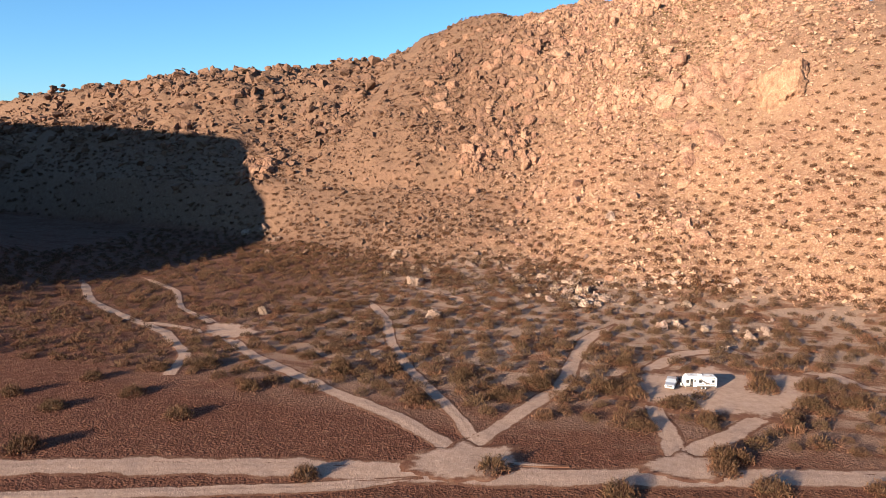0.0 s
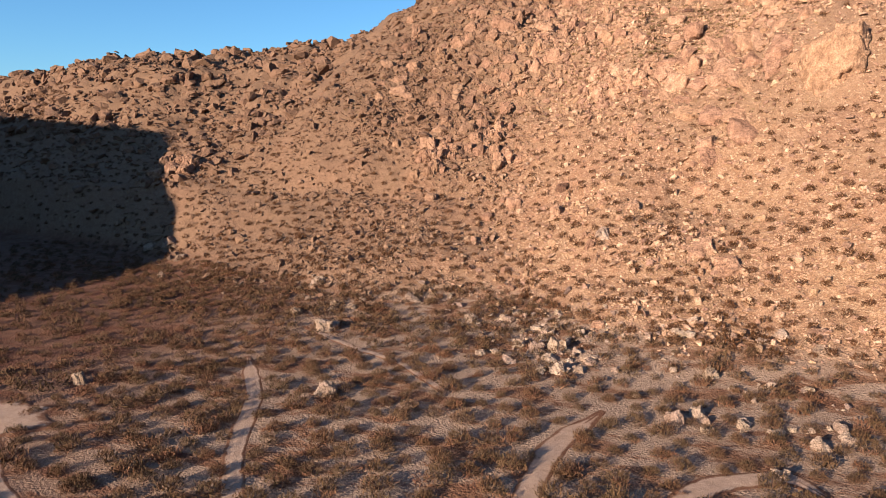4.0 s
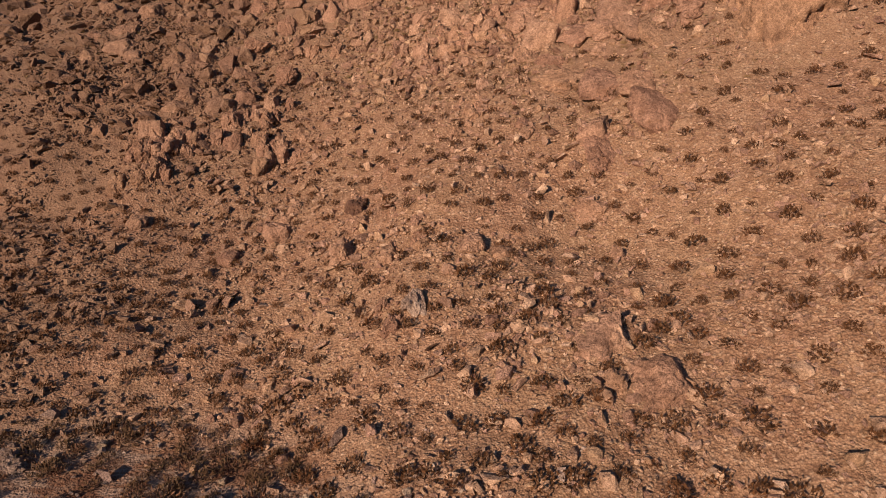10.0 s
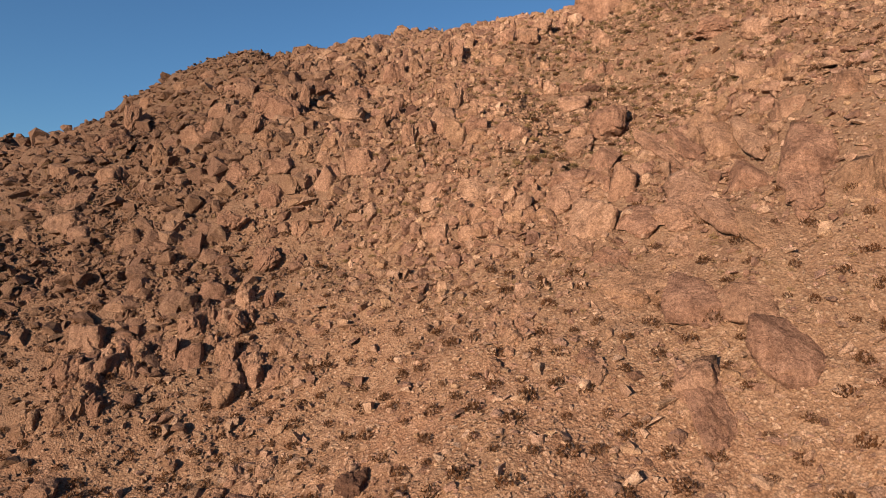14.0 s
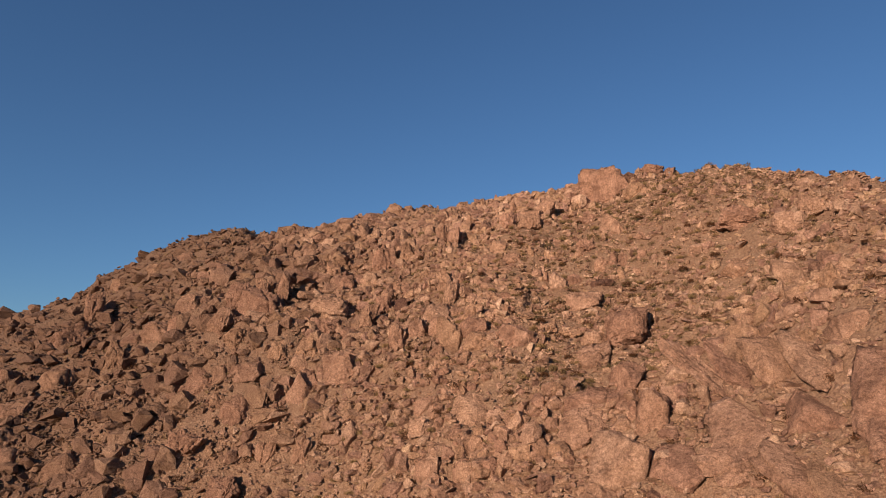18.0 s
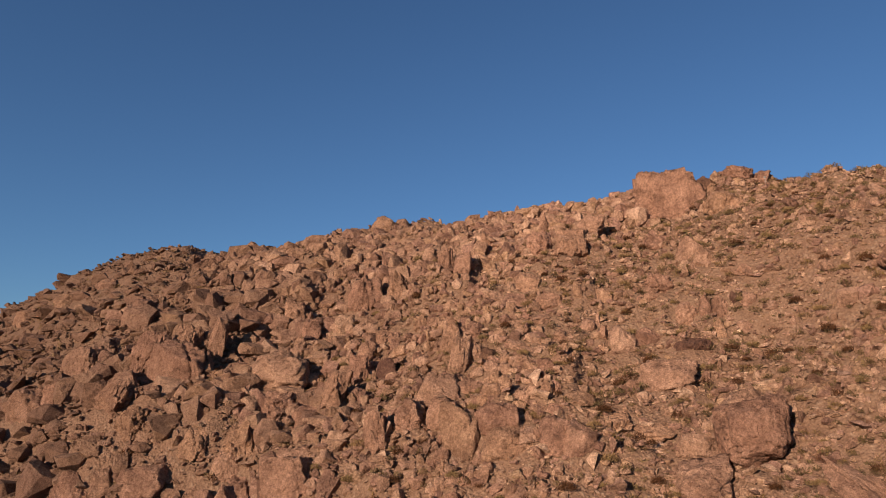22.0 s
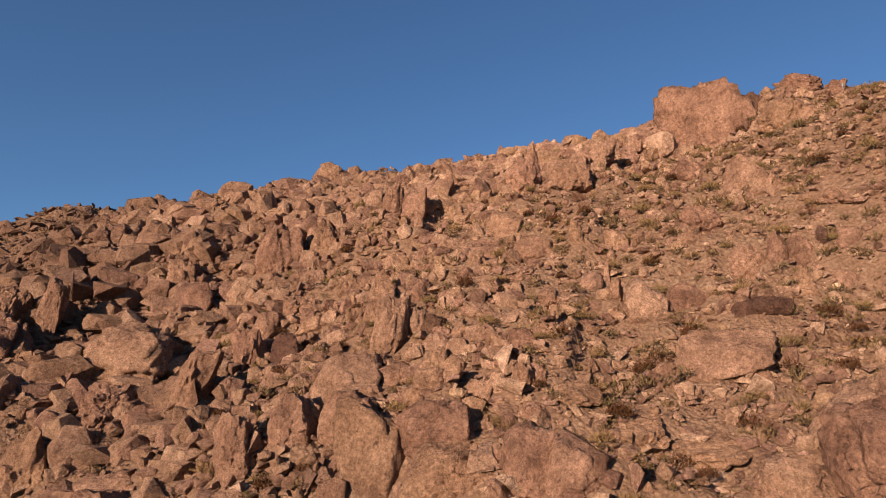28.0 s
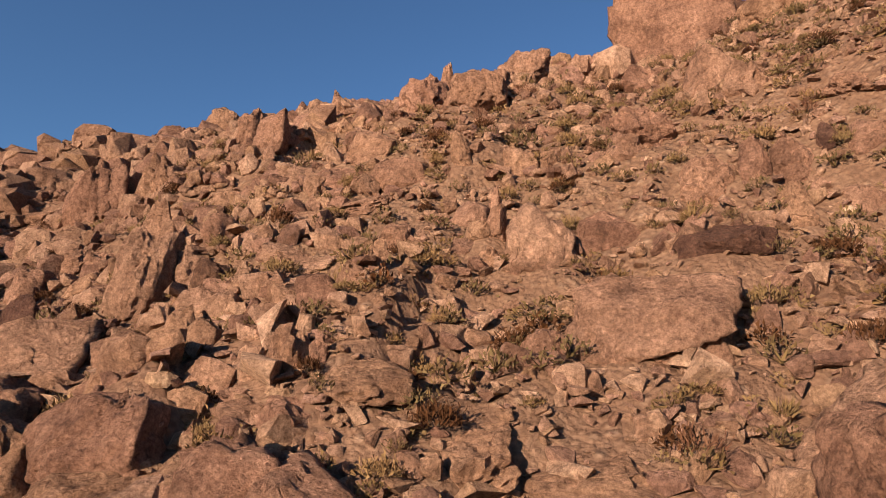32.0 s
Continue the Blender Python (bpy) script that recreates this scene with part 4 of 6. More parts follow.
crag_rocks((
    (-42.2, 383.9, 2.7, 2.3, 3.0, 'a'),
    (-60.6, 395.3, 3.7, 3.2, 3.7, 's'),
    (-7.3, 356.8, 5.6, 3.4, 3.0, 'r'),
    (-29.8, 366.6, 1.9, 1.6, 2.3, 'a'),
    (-28.4, 368.2, 2.5, 1.9, 1.6, 'r'),
    (-24.8, 370.4, 3.1, 1.6, 1.4, 's'),
    (-24.3, 361.8, 2.6, 1.8, 1.5, 's'),
    (-22.5, 360.7, 2.5, 2.1, 1.8, 'a'),
    (-13.1, 364.8, 1.9, 1.6, 1.5, 'a'),
    (-16.3, 367.7, 1.7, 1.1, 1.0, 'r'),
    (-22.5, 379.7, 3.9, 3.3, 3.0, 'r'),
    (-18.4, 378.9, 1.5, 1.3, 3.1, 'a'),
    (-6.1, 370.2, 2.0, 1.7, 1.7, 'r'),
    (-30.1, 362.8, 2.9, 2.4, 2.1, 'r'),
    (-25.3, 364.0, 2.0, 1.7, 1.7, 'a'),
))
crag_rocks((
    (-24.1, 376.6, 3.1, 2.1, 1.8, 's'),
    (-30.0, 382.4, 3.7, 2.1, 1.8, 's'),
    (-49.8, 395.4, 4.0, 3.4, 4.0, 'a'),
    (-18.7, 365.6, 1.4, 1.2, 1.2, 'a'),
    (-21.1, 368.3, 1.3, 1.1, 1.6, 'a'),
    (-81.4, 374.7, 7.9, 6.7, 7.9, 'a'),
    (-77.9, 378.0, 6.5, 5.5, 8.0, 'a'),
    (-93.9, 377.4, 6.4, 5.4, 5.5, 'r'),
    (-93.5, 370.7, 3.6, 3.0, 5.3, 'a'),
    (-82.2, 368.2, 7.9, 6.7, 7.5, 'a'),
    (-62.3, 364.0, 4.7, 4.0, 6.5, 'a'),
    (-2.2, 354.6, 7.8, 6.7, 7.6, 'r'),
    (-33.4, 359.8, 5.0, 4.3, 7.2, 'r'),
    (-29.2, 360.4, 6.1, 4.8, 4.2, 'r'),
    (-27.5, 358.1, 6.7, 5.0, 4.4, 'r'),
))
crag_rocks((
    (-22.7, 357.0, 4.1, 3.5, 5.0, 'r'),
    (-20.0, 356.7, 4.1, 3.4, 4.3, 'r'),
    (-77.8, 364.9, 5.2, 4.4, 4.8, 'a'),
    (-68.3, 363.9, 5.5, 4.7, 5.5, 'a'),
    (6.9, 341.1, 5.4, 4.6, 12.3, 'a'),
    (10.6, 337.8, 5.7, 4.9, 9.7, 'a'),
    (15.4, 335.9, 7.2, 6.2, 7.2, 'r'),
    (18.9, 331.5, 6.0, 5.1, 8.6, 'r'),
    (20.0, 362.8, 9.4, 7.3, 6.3, 'a'),
    (25.2, 354.0, 5.5, 4.7, 4.9, 'r'),
    (30.5, 354.7, 6.2, 5.2, 5.2, 'a'),
    (-8.2, 352.1, 6.3, 5.4, 4.7, 'r'),
    (-11.5, 339.1, 7.1, 6.1, 6.0, 'a'),
    (8.2, 329.3, 8.4, 7.2, 6.5, 'r'),
    (-97.8, 371.9, 8.7, 6.5, 5.7, 'r'),
))
crag_rocks((
    (-123.8, 386.5, 6.0, 5.1, 8.1, 'a'),
    (-105.5, 368.8, 4.5, 3.9, 7.0, 'a'),
    (-80.0, 352.5, 8.3, 6.9, 6.0, 'a'),
    (-65.4, 353.1, 5.5, 4.7, 5.0, 'a'),
    (-58.4, 352.4, 4.9, 4.2, 5.8, 'a'),
    (-76.9, 357.4, 4.3, 3.7, 3.8, 'a'),
    (-37.1, 347.5, 5.3, 4.1, 3.6, 'a'),
    (25.3, 339.6, 3.3, 2.8, 6.9, 'a'),
    (-1.9, 359.3, 7.8, 6.7, 6.7, 'r'),
    (14.0, 315.2, 5.2, 4.4, 7.7, 'a'),
    (20.7, 317.3, 7.0, 5.9, 8.7, 'a'),
    (23.8, 321.9, 8.2, 7.0, 8.2, 'r'),
    (11.3, 340.7, 5.2, 4.4, 9.4, 'a'),
    (-2.9, 316.9, 12.6, 5.9, 5.1, 's'),
    (-4.4, 323.1, 6.3, 3.7, 3.2, 'a'),
))
crag_rocks((
    (5.6, 321.5, 4.6, 3.2, 2.8, 's'),
    (12.0, 320.3, 6.1, 5.2, 8.7, 'r'),
    (-22.2, 308.5, 3.1, 2.6, 3.3, 'a'),
    (-20.5, 310.5, 2.1, 1.7, 2.5, 'a'),
    (-8.8, 303.6, 3.5, 3.0, 3.6, 'a'),
    (-9.7, 306.6, 3.2, 2.4, 2.1, 'r'),
    (-75.1, 330.3, 10.1, 8.6, 11.7, 'a'),
    (-70.0, 336.8, 6.7, 5.7, 7.7, 'a'),
    (-65.9, 323.1, 7.8, 6.6, 10.0, 'a'),
    (-61.8, 327.1, 8.1, 6.9, 6.9, 'a'),
    (-93.9, 320.7, 10.8, 9.2, 9.8, 'a'),
    (-89.6, 327.7, 6.8, 5.7, 6.8, 'a'),
    (-109.7, 336.6, 7.0, 5.9, 5.2, 'r'),
    (-117.2, 351.6, 9.7, 7.3, 6.4, 'r'),
    (-70.8, 348.9, 7.0, 5.9, 6.4, 'a'),
))
crag_rocks((
    (0.1, 328.4, 7.3, 6.2, 6.4, 'r'),
    (-9.2, 328.2, 6.4, 5.4, 6.4, 'a'),
    (4.6, 311.1, 7.9, 6.7, 7.1, 'r'),
    (11.1, 306.7, 7.7, 6.6, 6.2, 'r'),
    (-20.5, 315.2, 5.7, 4.7, 4.1, 'r'),
    (-26.7, 283.2, 7.0, 5.9, 5.7, 'a'),
    (-28.4, 270.5, 3.1, 2.7, 3.7, 'a'),
    (-23.6, 268.6, 4.5, 3.8, 4.5, 'p'),
    (-26.2, 266.2, 3.6, 3.1, 3.7, 'a'),
    (-39.5, 286.9, 5.2, 4.4, 5.6, 'a'),
    (-58.4, 305.2, 6.5, 5.6, 5.1, 'a'),
    (-39.7, 299.5, 5.3, 4.5, 4.1, 'd'),
    (-63.9, 295.7, 4.2, 3.6, 3.3, 'r'),
    (2.2, 260.8, 7.1, 6.0, 6.7, 'a'),
    (4.1, 260.2, 3.2, 2.8, 3.8, 'a'),
))
crag_rocks((
    (8.9, 253.2, 9.4, 7.3, 6.4, 'a'),
    (3.5, 254.0, 3.6, 3.1, 3.3, 'a'),
    (-16.5, 279.4, 4.9, 4.0, 3.5, 'r'),
    (-12.0, 278.8, 3.8, 3.2, 2.8, 'r'),
    (-90.7, 315.6, 11.0, 9.3, 12.7, 'a'),
    (-86.9, 324.0, 7.2, 6.1, 9.0, 'a'),
    (6.3, 326.1, 9.6, 7.4, 6.4, 'a'),
    (4.0, 297.0, 6.6, 5.6, 8.3, 'a'),
    (13.2, 299.7, 9.4, 8.0, 7.7, 'r'),
    (-19.8, 312.7, 5.2, 4.5, 4.3, 'a'),
    (5.8, 280.0, 3.2, 2.8, 2.7, 'a'),
    (-208.3, 317.9, 21.6, 17.3, 15.0, 'a'),
    (-0.4, 403.4, 11.4, 8.5, 11.0, 'R'),
    (37.5, 310.5, 23.5, 15.0, 19.0, 'R'),
))
crag_rocks((
    (11.4, 401.0, 6.2, 4.5, 3.0, 'r'),
    (15.4, 400.0, 2.8, 2.4, 3.0, 'r'),
    (-22.8, 402.0, 1.8, 1.5, 5.4, 't'),
))


def scattered(rng, x0, x1, y0, y1, count):
    return rng.uniform(x0, x1, count), rng.uniform(y0, y1, count)


def rockiness(x, y):
    """How much of the slope is bare rock, 0..1."""
    z, hill = base_height(x, y)
    start = np.interp(x, (-200, -150, -60, -30, 0), (26, 30, 36, 38, 58))
    n = layered(x, y, 34, 61, 3)
    return np.clip((z - start + 16 * n) / 26, 0, 1) * hill


def heap(name, label, category, shapes, xs, ys, sizes, sink, rng, material, squash=(0.7, 1.05), smooth=False, turn=np.pi):
    """Many stones in one mesh."""
    zs = height(xs, ys)
    allv, allf, base = [], [], 0
    pick = rng.integers(0, len(shapes), len(xs))
    for k, (v, f) in enumerate(shapes):
        sel = np.where(pick == k)[0]
        if not len(sel):
            continue
        a = rng.uniform(-turn, turn, len(sel))
        b = rng.uniform(-0.5, 0.5, len(sel))
        sx = sizes[sel] * rng.uniform(*squash, len(sel))
        sy = sizes[sel] * rng.uniform(*squash, len(sel))
        sz = sizes[sel] * rng.uniform(*squash, len(sel))
        q = v[None] * np.stack([sx, sy, sz], 1)[:, None, :]
        ca, sa, cb, sb = np.cos(a)[:, None], np.sin(a)[:, None], np.cos(b)[:, None], np.sin(b)[:, None]
        X, Y, Z = q[..., 0], q[..., 1], q[..., 2]
        Y, Z = Y * cb - Z * sb, Y * sb + Z * cb
        X, Y = X * ca - Y * sa, X * sa + Y * ca
        out = np.stack([X + xs[sel][:, None], Y + ys[sel][:, None], Z + (zs[sel] + sizes[sel] * sink)[:, None]], -1)
        allv.append(out.reshape(-1, 3))
        allf.append((f[None] + (np.arange(len(sel)) * len(v))[:, None, None] + base).reshape(-1, f.shape[1]))
        base += len(sel) * len(v)
    me = mesh_of(name, np.vstack(allv), np.vstack(allf), material, smooth)
    return tagged(new(name, me), label, category, kind="stuff")


def clear_of_boulders(x, y, margin=0.6):
    ok = np.ones(len(x), bool)
    for bx, by, r in TAKEN:
        ok &= np.hypot(x - bx, y - by) > r * margin
    return ok


def build_rubble():
    rng = np.random.default_rng(11)
    fine = [block(rng, 20, 4.5) for k in range(30)]
    chunky = [block(rng, 18, 6) for k in range(30)]
    chunky = [(v * np.array((1, 1, 1.25)), f) for v, f in chunky]
    mid = [block(rng, 11, 4) for k in range(30)]
    small = [block(rng, 9, 3) for k in range(20)]
    # blocks that cover the crags and the crest
    x, y = scattered(rng, -160, 70, 290, 450, 80000)
    u, v = scattered(rng, -620, -170, 285, 500, 24000)
    x, y = np.concatenate([x, u]), np.concatenate([y, v])
    r = rockiness(x, y)
    keep = (rng.uniform(0, 1, len(x)) < r * np.where(x < -170, 0.8, np.where((x > -95) & (x < 35) & (y > 330) & (y < 425), 0.9, np.where((x > -130) & (x < -45) & (y < 400), 0.6, 0.2)))) & clear_of_boulders(x, y, 0.9)
    x, y, r = x[keep], y[keep], r[keep]
    size = np.minimum(0.46 * rng.uniform(0.006, 1, len(x)) ** -0.48, np.where((x > -62) & (x < 60), 1.9, 2.7)) * (0.6 + 0.4 * r) * np.where(x < -170, 1.9, 1.0)
    keep = (x > -170) | (size > 1.1)
    x, y, r, size = x[keep], y[keep], r[keep], size[keep]
    top = base_height(x, y)[0] > along(x, 7) - 5
    size = np.where(top & (x > -190), np.minimum(size, 1.1), size)
    bench = (x > -48) & (x < 12) & (y > 345) & (y < 392)
    size = np.where(bench, np.minimum(size, 1.0), size)
    green = (x > -24) & (x < 30) & (y > 345) & (y < 400)
    size = np.where(green, size * 0.72, size)
    keep = ~green | (rng.uniform(0, 1, len(x)) < 0.6)
    x, y, r, size = x[keep], y[keep], r[keep], size[keep]
    near = (x > -95) & (x < 30) & (y > 335) & (y < 425)
    big = size > 1.25
    order = np.where(near & (size > 0.75) & (x > -60) & (y < 392))[0]
    order = order[np.argsort(np.hypot(x[order] + 18, y[order] - 352))][:300]
    shared = [mesh_of("granite_block", v, f, ROCK_ONE) for v, f in chunky]
    for i in order:                                      # the nearest blocks stand singly
        ob = new("granite_block", shared[int(rng.integers(0, len(shared)))])
        s = size[i] * rng.uniform(0.7, 1.25, 3)
        ob.matrix_basis = pose(x[i], y[i], float(height(x[i], y[i])) + 0.15 * size[i], rng.uniform(-25, 25), rng.uniform(-20, 20), rng.uniform(0, 360)) @ Matrix.Diagonal((*s, 1))
        tagged(ob, "broken angular tan granite block among the crags", "rock", group="granite blocks in the crags")
    big[order] = False
    near[order] = False
    heap("crag_blocks", "broken tan granite blocks piled over the upper crags", "rocks", chunky, x[near & big], y[near & big], size[near & big], 0.15, rng, ROCK, (0.65, 1.3))
    some = near & ~big & (size > 0.66) & (x > -66) & (y > 340)
    heap("bench_blocks", "chunky weathered granite blocks piled between the large rocks", "rocks", chunky, x[some], y[some], size[some], 0.28, rng, ROCK, (0.7, 1.25))
    some = near & ~big & ~some
    heap("hillside_blocks", "broken tan granite blocks strewn over the upper hillside", "rocks", mid, x[some], y[some], size[some], 0.34, rng, ROCK, (0.6, 1.3))
    rest = np.ones(len(x), bool)
    rest[order] = False
    near, x, y, size, big = near[rest], x[rest], y[rest], size[rest], big[rest]
    heap("far_blocks", "reddish granite blocks covering the outer ridge", "rocks", mid, x[~near & big], y[~near & big], size[~near & big], 0.2, rng, ROCK, (0.65, 1.3))
    heap("ridge_rubble", "reddish granite rubble on the outer slopes", "rubble", small, x[~near & ~big], y[~near & ~big], size[~near & ~big], 0.35, rng, ROCK, (0.65, 1.25))
    # stones on the lower slope
    x, y = scattered(rng, -230, 75, 205, 365, 100000)
    hill = base_height(x, y)[1]
    patchy = np.clip(0.55 + 0.5 * layered(x, y, 12, 71, 2), 0.1, 1)
    keep = rng.uniform(0, 1, len(x)) < np.clip(hill * 0.7, 0, 1) * patchy * np.where(x < -120, 0.3, 0.85)
    x, y = x[keep], y[keep]
    size = np.minimum(0.36 * rng.uniform(0.003, 1, len(x)) ** -0.38, 1.7) * np.where(x < -115, 1.3, 1.0)
    keep = (x > -115) | (size > 0.5)
    x, y, size = x[keep], y[keep], size[keep]
    heap("scree", "small tan stones scattered over the sandy slope", "stones", small, x, y, size, 0.32, rng, STONES, (0.65, 1.2))
    x, y = scattered(rng, -45, 68, 212, 330, 12000)
    keep = rng.uniform(0, 1, len(x)) < base_height(x, y)[1] * np.clip(0.5 + 0.6 * layered(x, y, 9, 77, 2), 0.1, 0.9)
    x, y = x[keep], y[keep]
    heap("slope_pebbles", "loose pale cobbles lying over the sandy slope", "stones", small, x, y, np.minimum(0.16 * rng.uniform(0.02, 1, len(x)) ** -0.35, 0.6), 0.3, rng, STONES, (0.65, 1.2))
    # larger single stones half sunk in the slope
    pick = np.random.default_rng(53)
    x, y = scattered(pick, -110, 72, 214, 345, 5200)
    keep = (pick.uniform(0, 1, len(x)) < base_height(x, y)[1] * np.clip(0.42 + 0.75 * layered(x, y, 15, 79, 2), 0.06, 0.85)) & clear_of_boulders(x, y, 0.9)
    x, y = x[keep], y[keep]
    size = np.minimum(0.5 * pick.uniform(0.01, 1, len(x)) ** -0.28, 1.7)
    heap("slope_stones", "pinkish tan stones half sunk in the sandy slope", "stones", fine, x, y, size, 0.12, pick, ROCK, (0.6, 1.2))
    # stones on the shaded slope at the western end
    x, y = scattered(pick, -470, -225, 190, 420, 9000)
    z, hill = base_height(x, y)
    keep = (pick.uniform(0, 1, len(x)) < np.clip(hill, 0, 1) * np.clip(0.35 + 0.7 * layered(x, y, 20, 83, 2), 0.04, 0.8)) & (hill > 0.15)
    x, y = x[keep], y[keep]
    heap("western_stones", "dark granite stones over the western slope", "stones", mid, x, y, np.minimum(0.7 * pick.uniform(0.01, 1, len(x)) ** -0.3, 2.6), 0.2, pick, ROCK, (0.6, 1.2))
    # small pale fragments between the crag blocks
    x, y = scattered(rng, -105, 45, 325, 425, 12000)
    u, v = scattered(rng, -4, 38, 352, 402, 6000)
    x, y = np.concatenate([x, u]), np.concatenate([y, v])
    keep = (rockiness(x, y) * 0.75 > rng.uniform(0, 1, len(x))) & clear_of_boulders(x, y, 0.8)
    x, y = x[keep], y[keep]
    size = np.minimum(0.23 * rng.uniform(0.004, 1, len(x)) ** -0.36, 1.0)
    heap("crag_fragments", "small pale granite fragments between the crag blocks", "stones", small, x, y, size, 0.5, rng, STONES, (0.65, 1.3))
    # broken pieces round the single boulders
    bx, by, bs = [], [], []
    for (tx, ty, tr), where in zip(TAKEN, GROUPS):
        if tr > 0.9:
            n = int((3 if where == 'foot' else 6) + 2 * tr)
            a, d = rng.uniform(0, 2 * np.pi, n), tr * rng.uniform(0.75, 1.9, n)
            bx.append(tx + d * np.cos(a))
            by.append(ty + d * np.sin(a) * 0.8)
            bs.append(np.minimum(tr, 3.5) * rng.uniform(0.06, 0.30, n) * (0.6 if where == 'foot' else 1))
    heap("boulder_debris", "broken granite pieces lying round the boulders", "rocks", fine, np.concatenate(bx), np.concatenate(by), np.concatenate(bs), 0.1, rng, ROCK, (0.6, 1.2))
    # fine stones on the bench near the top
    x, y = scattered(rng, -60, 26, 345, 405, 8000)
    size = np.minimum(0.11 * rng.uniform(0.01, 1, len(x)) ** -0.42, 0.8)
    heap("bench_gravel", "fine broken granite between the boulders of the bench", "stones", small, x, y, size, 0.25, rng, STONES)
    # the rock fall at the foot
    x, y = scattered(rng, -60, 30, 185, 258, 2400)
    keep = np.exp(-(np.hypot((x + 32) / 16, (y - 232) / 13)) ** 2) + 0.25 * np.exp(-((y - (214 - 0.45 * x)) / 8) ** 2) > rng.uniform(0, 1, len(x))
    x, y = x[keep], y[keep]
    size = np.minimum(0.32 * rng.uniform(0.02, 1, len(x)) ** -0.5, 1.7)
    heap("fallen_rocks", "pale angular rocks fallen to the foot of the hill", "rocks", mid, x, y, size, 0.3, rng, PALE_HEAP)
    x, y = scattered(rng, -190, 20, 228, 300, 1800)
    keep = np.abs(y - along(x, 1)) < 14 * rng.uniform(0, 1, len(x)) ** 2
    x, y = x[keep], y[keep]
    size = np.minimum(0.4 * rng.uniform(0.02, 1, len(x)) ** -0.5, 1.9)
    heap("foot_rocks", "grey rocks along the foot of the hill", "rocks", mid, x, y, size, 0.3, rng, PALE_HEAP)


STONES = granite("scree_granite", (0.497, 0.326, 0.232), (0.372, 0.232, 0.155), (0.207, 0.120, 0.078))
PALE_HEAP = granite("fallen_granite", (0.403, 0.301, 0.238), (0.305, 0.218, 0.168), (0.180, 0.122, 0.090))
build_rubble()


# ---------------------------------------------------------------- tracks and sandy ground
def worn_sand(name, light, dark):
    """Pale wheel-worn sand that thins out raggedly into the red soil at its rim."""
    mat, nt, bsdf = shader(name)
    pos = place_of(nt)
    col = ramp(nt, noise_fac(nt, pos, 0.6, 5, 0.65), ((0.3, dark), (0.7, light)))
    col = blend(nt, 0.6, col, ramp(nt, noise_fac(nt, pos, 4.0, 5, 0.75), ((0.3, (0.40, 0.39, 0.38)), (0.7, (0.60, 0.60, 0.60)))), 'OVERLAY')
    att = nt.nodes.new("ShaderNodeAttribute")
    att.attribute_name = "rim"
    fray = summed(nt, att.outputs["Fac"], 1.0, noise_fac(nt, pos, 0.35, 7, 0.72), 0.95)
    col = blend(nt, ramp(nt, fray, ((0.84, (0, 0, 0)), (1.20, (1, 1, 1)))), col, blend(nt, 0.6, red_soil(nt, pos), litter_soil(nt, pos)))
    nt.links.new(col, bsdf.inputs["Base Color"])
    bsdf.inputs["Roughness"].default_value = 0.95
    bsdf.inputs["Specular IOR Level"].default_value = 0.1
    bumped(nt, bsdf, noise_fac(nt, pos, 1.8, 7, 0.75), 0.2, 0.8)
    return mat


def rimmed(me, values):
    att = me.attributes.new("rim", 'FLOAT', 'POINT')
    att.data.foreach_set("value", np.asarray(values, np.float32).ravel())
    return me


TRACK_SAND = worn_sand("track_sand", (0.385, 0.250, 0.180), (0.280, 0.174, 0.122))
LANES = []                                               # points of all tracks, to keep bushes off them


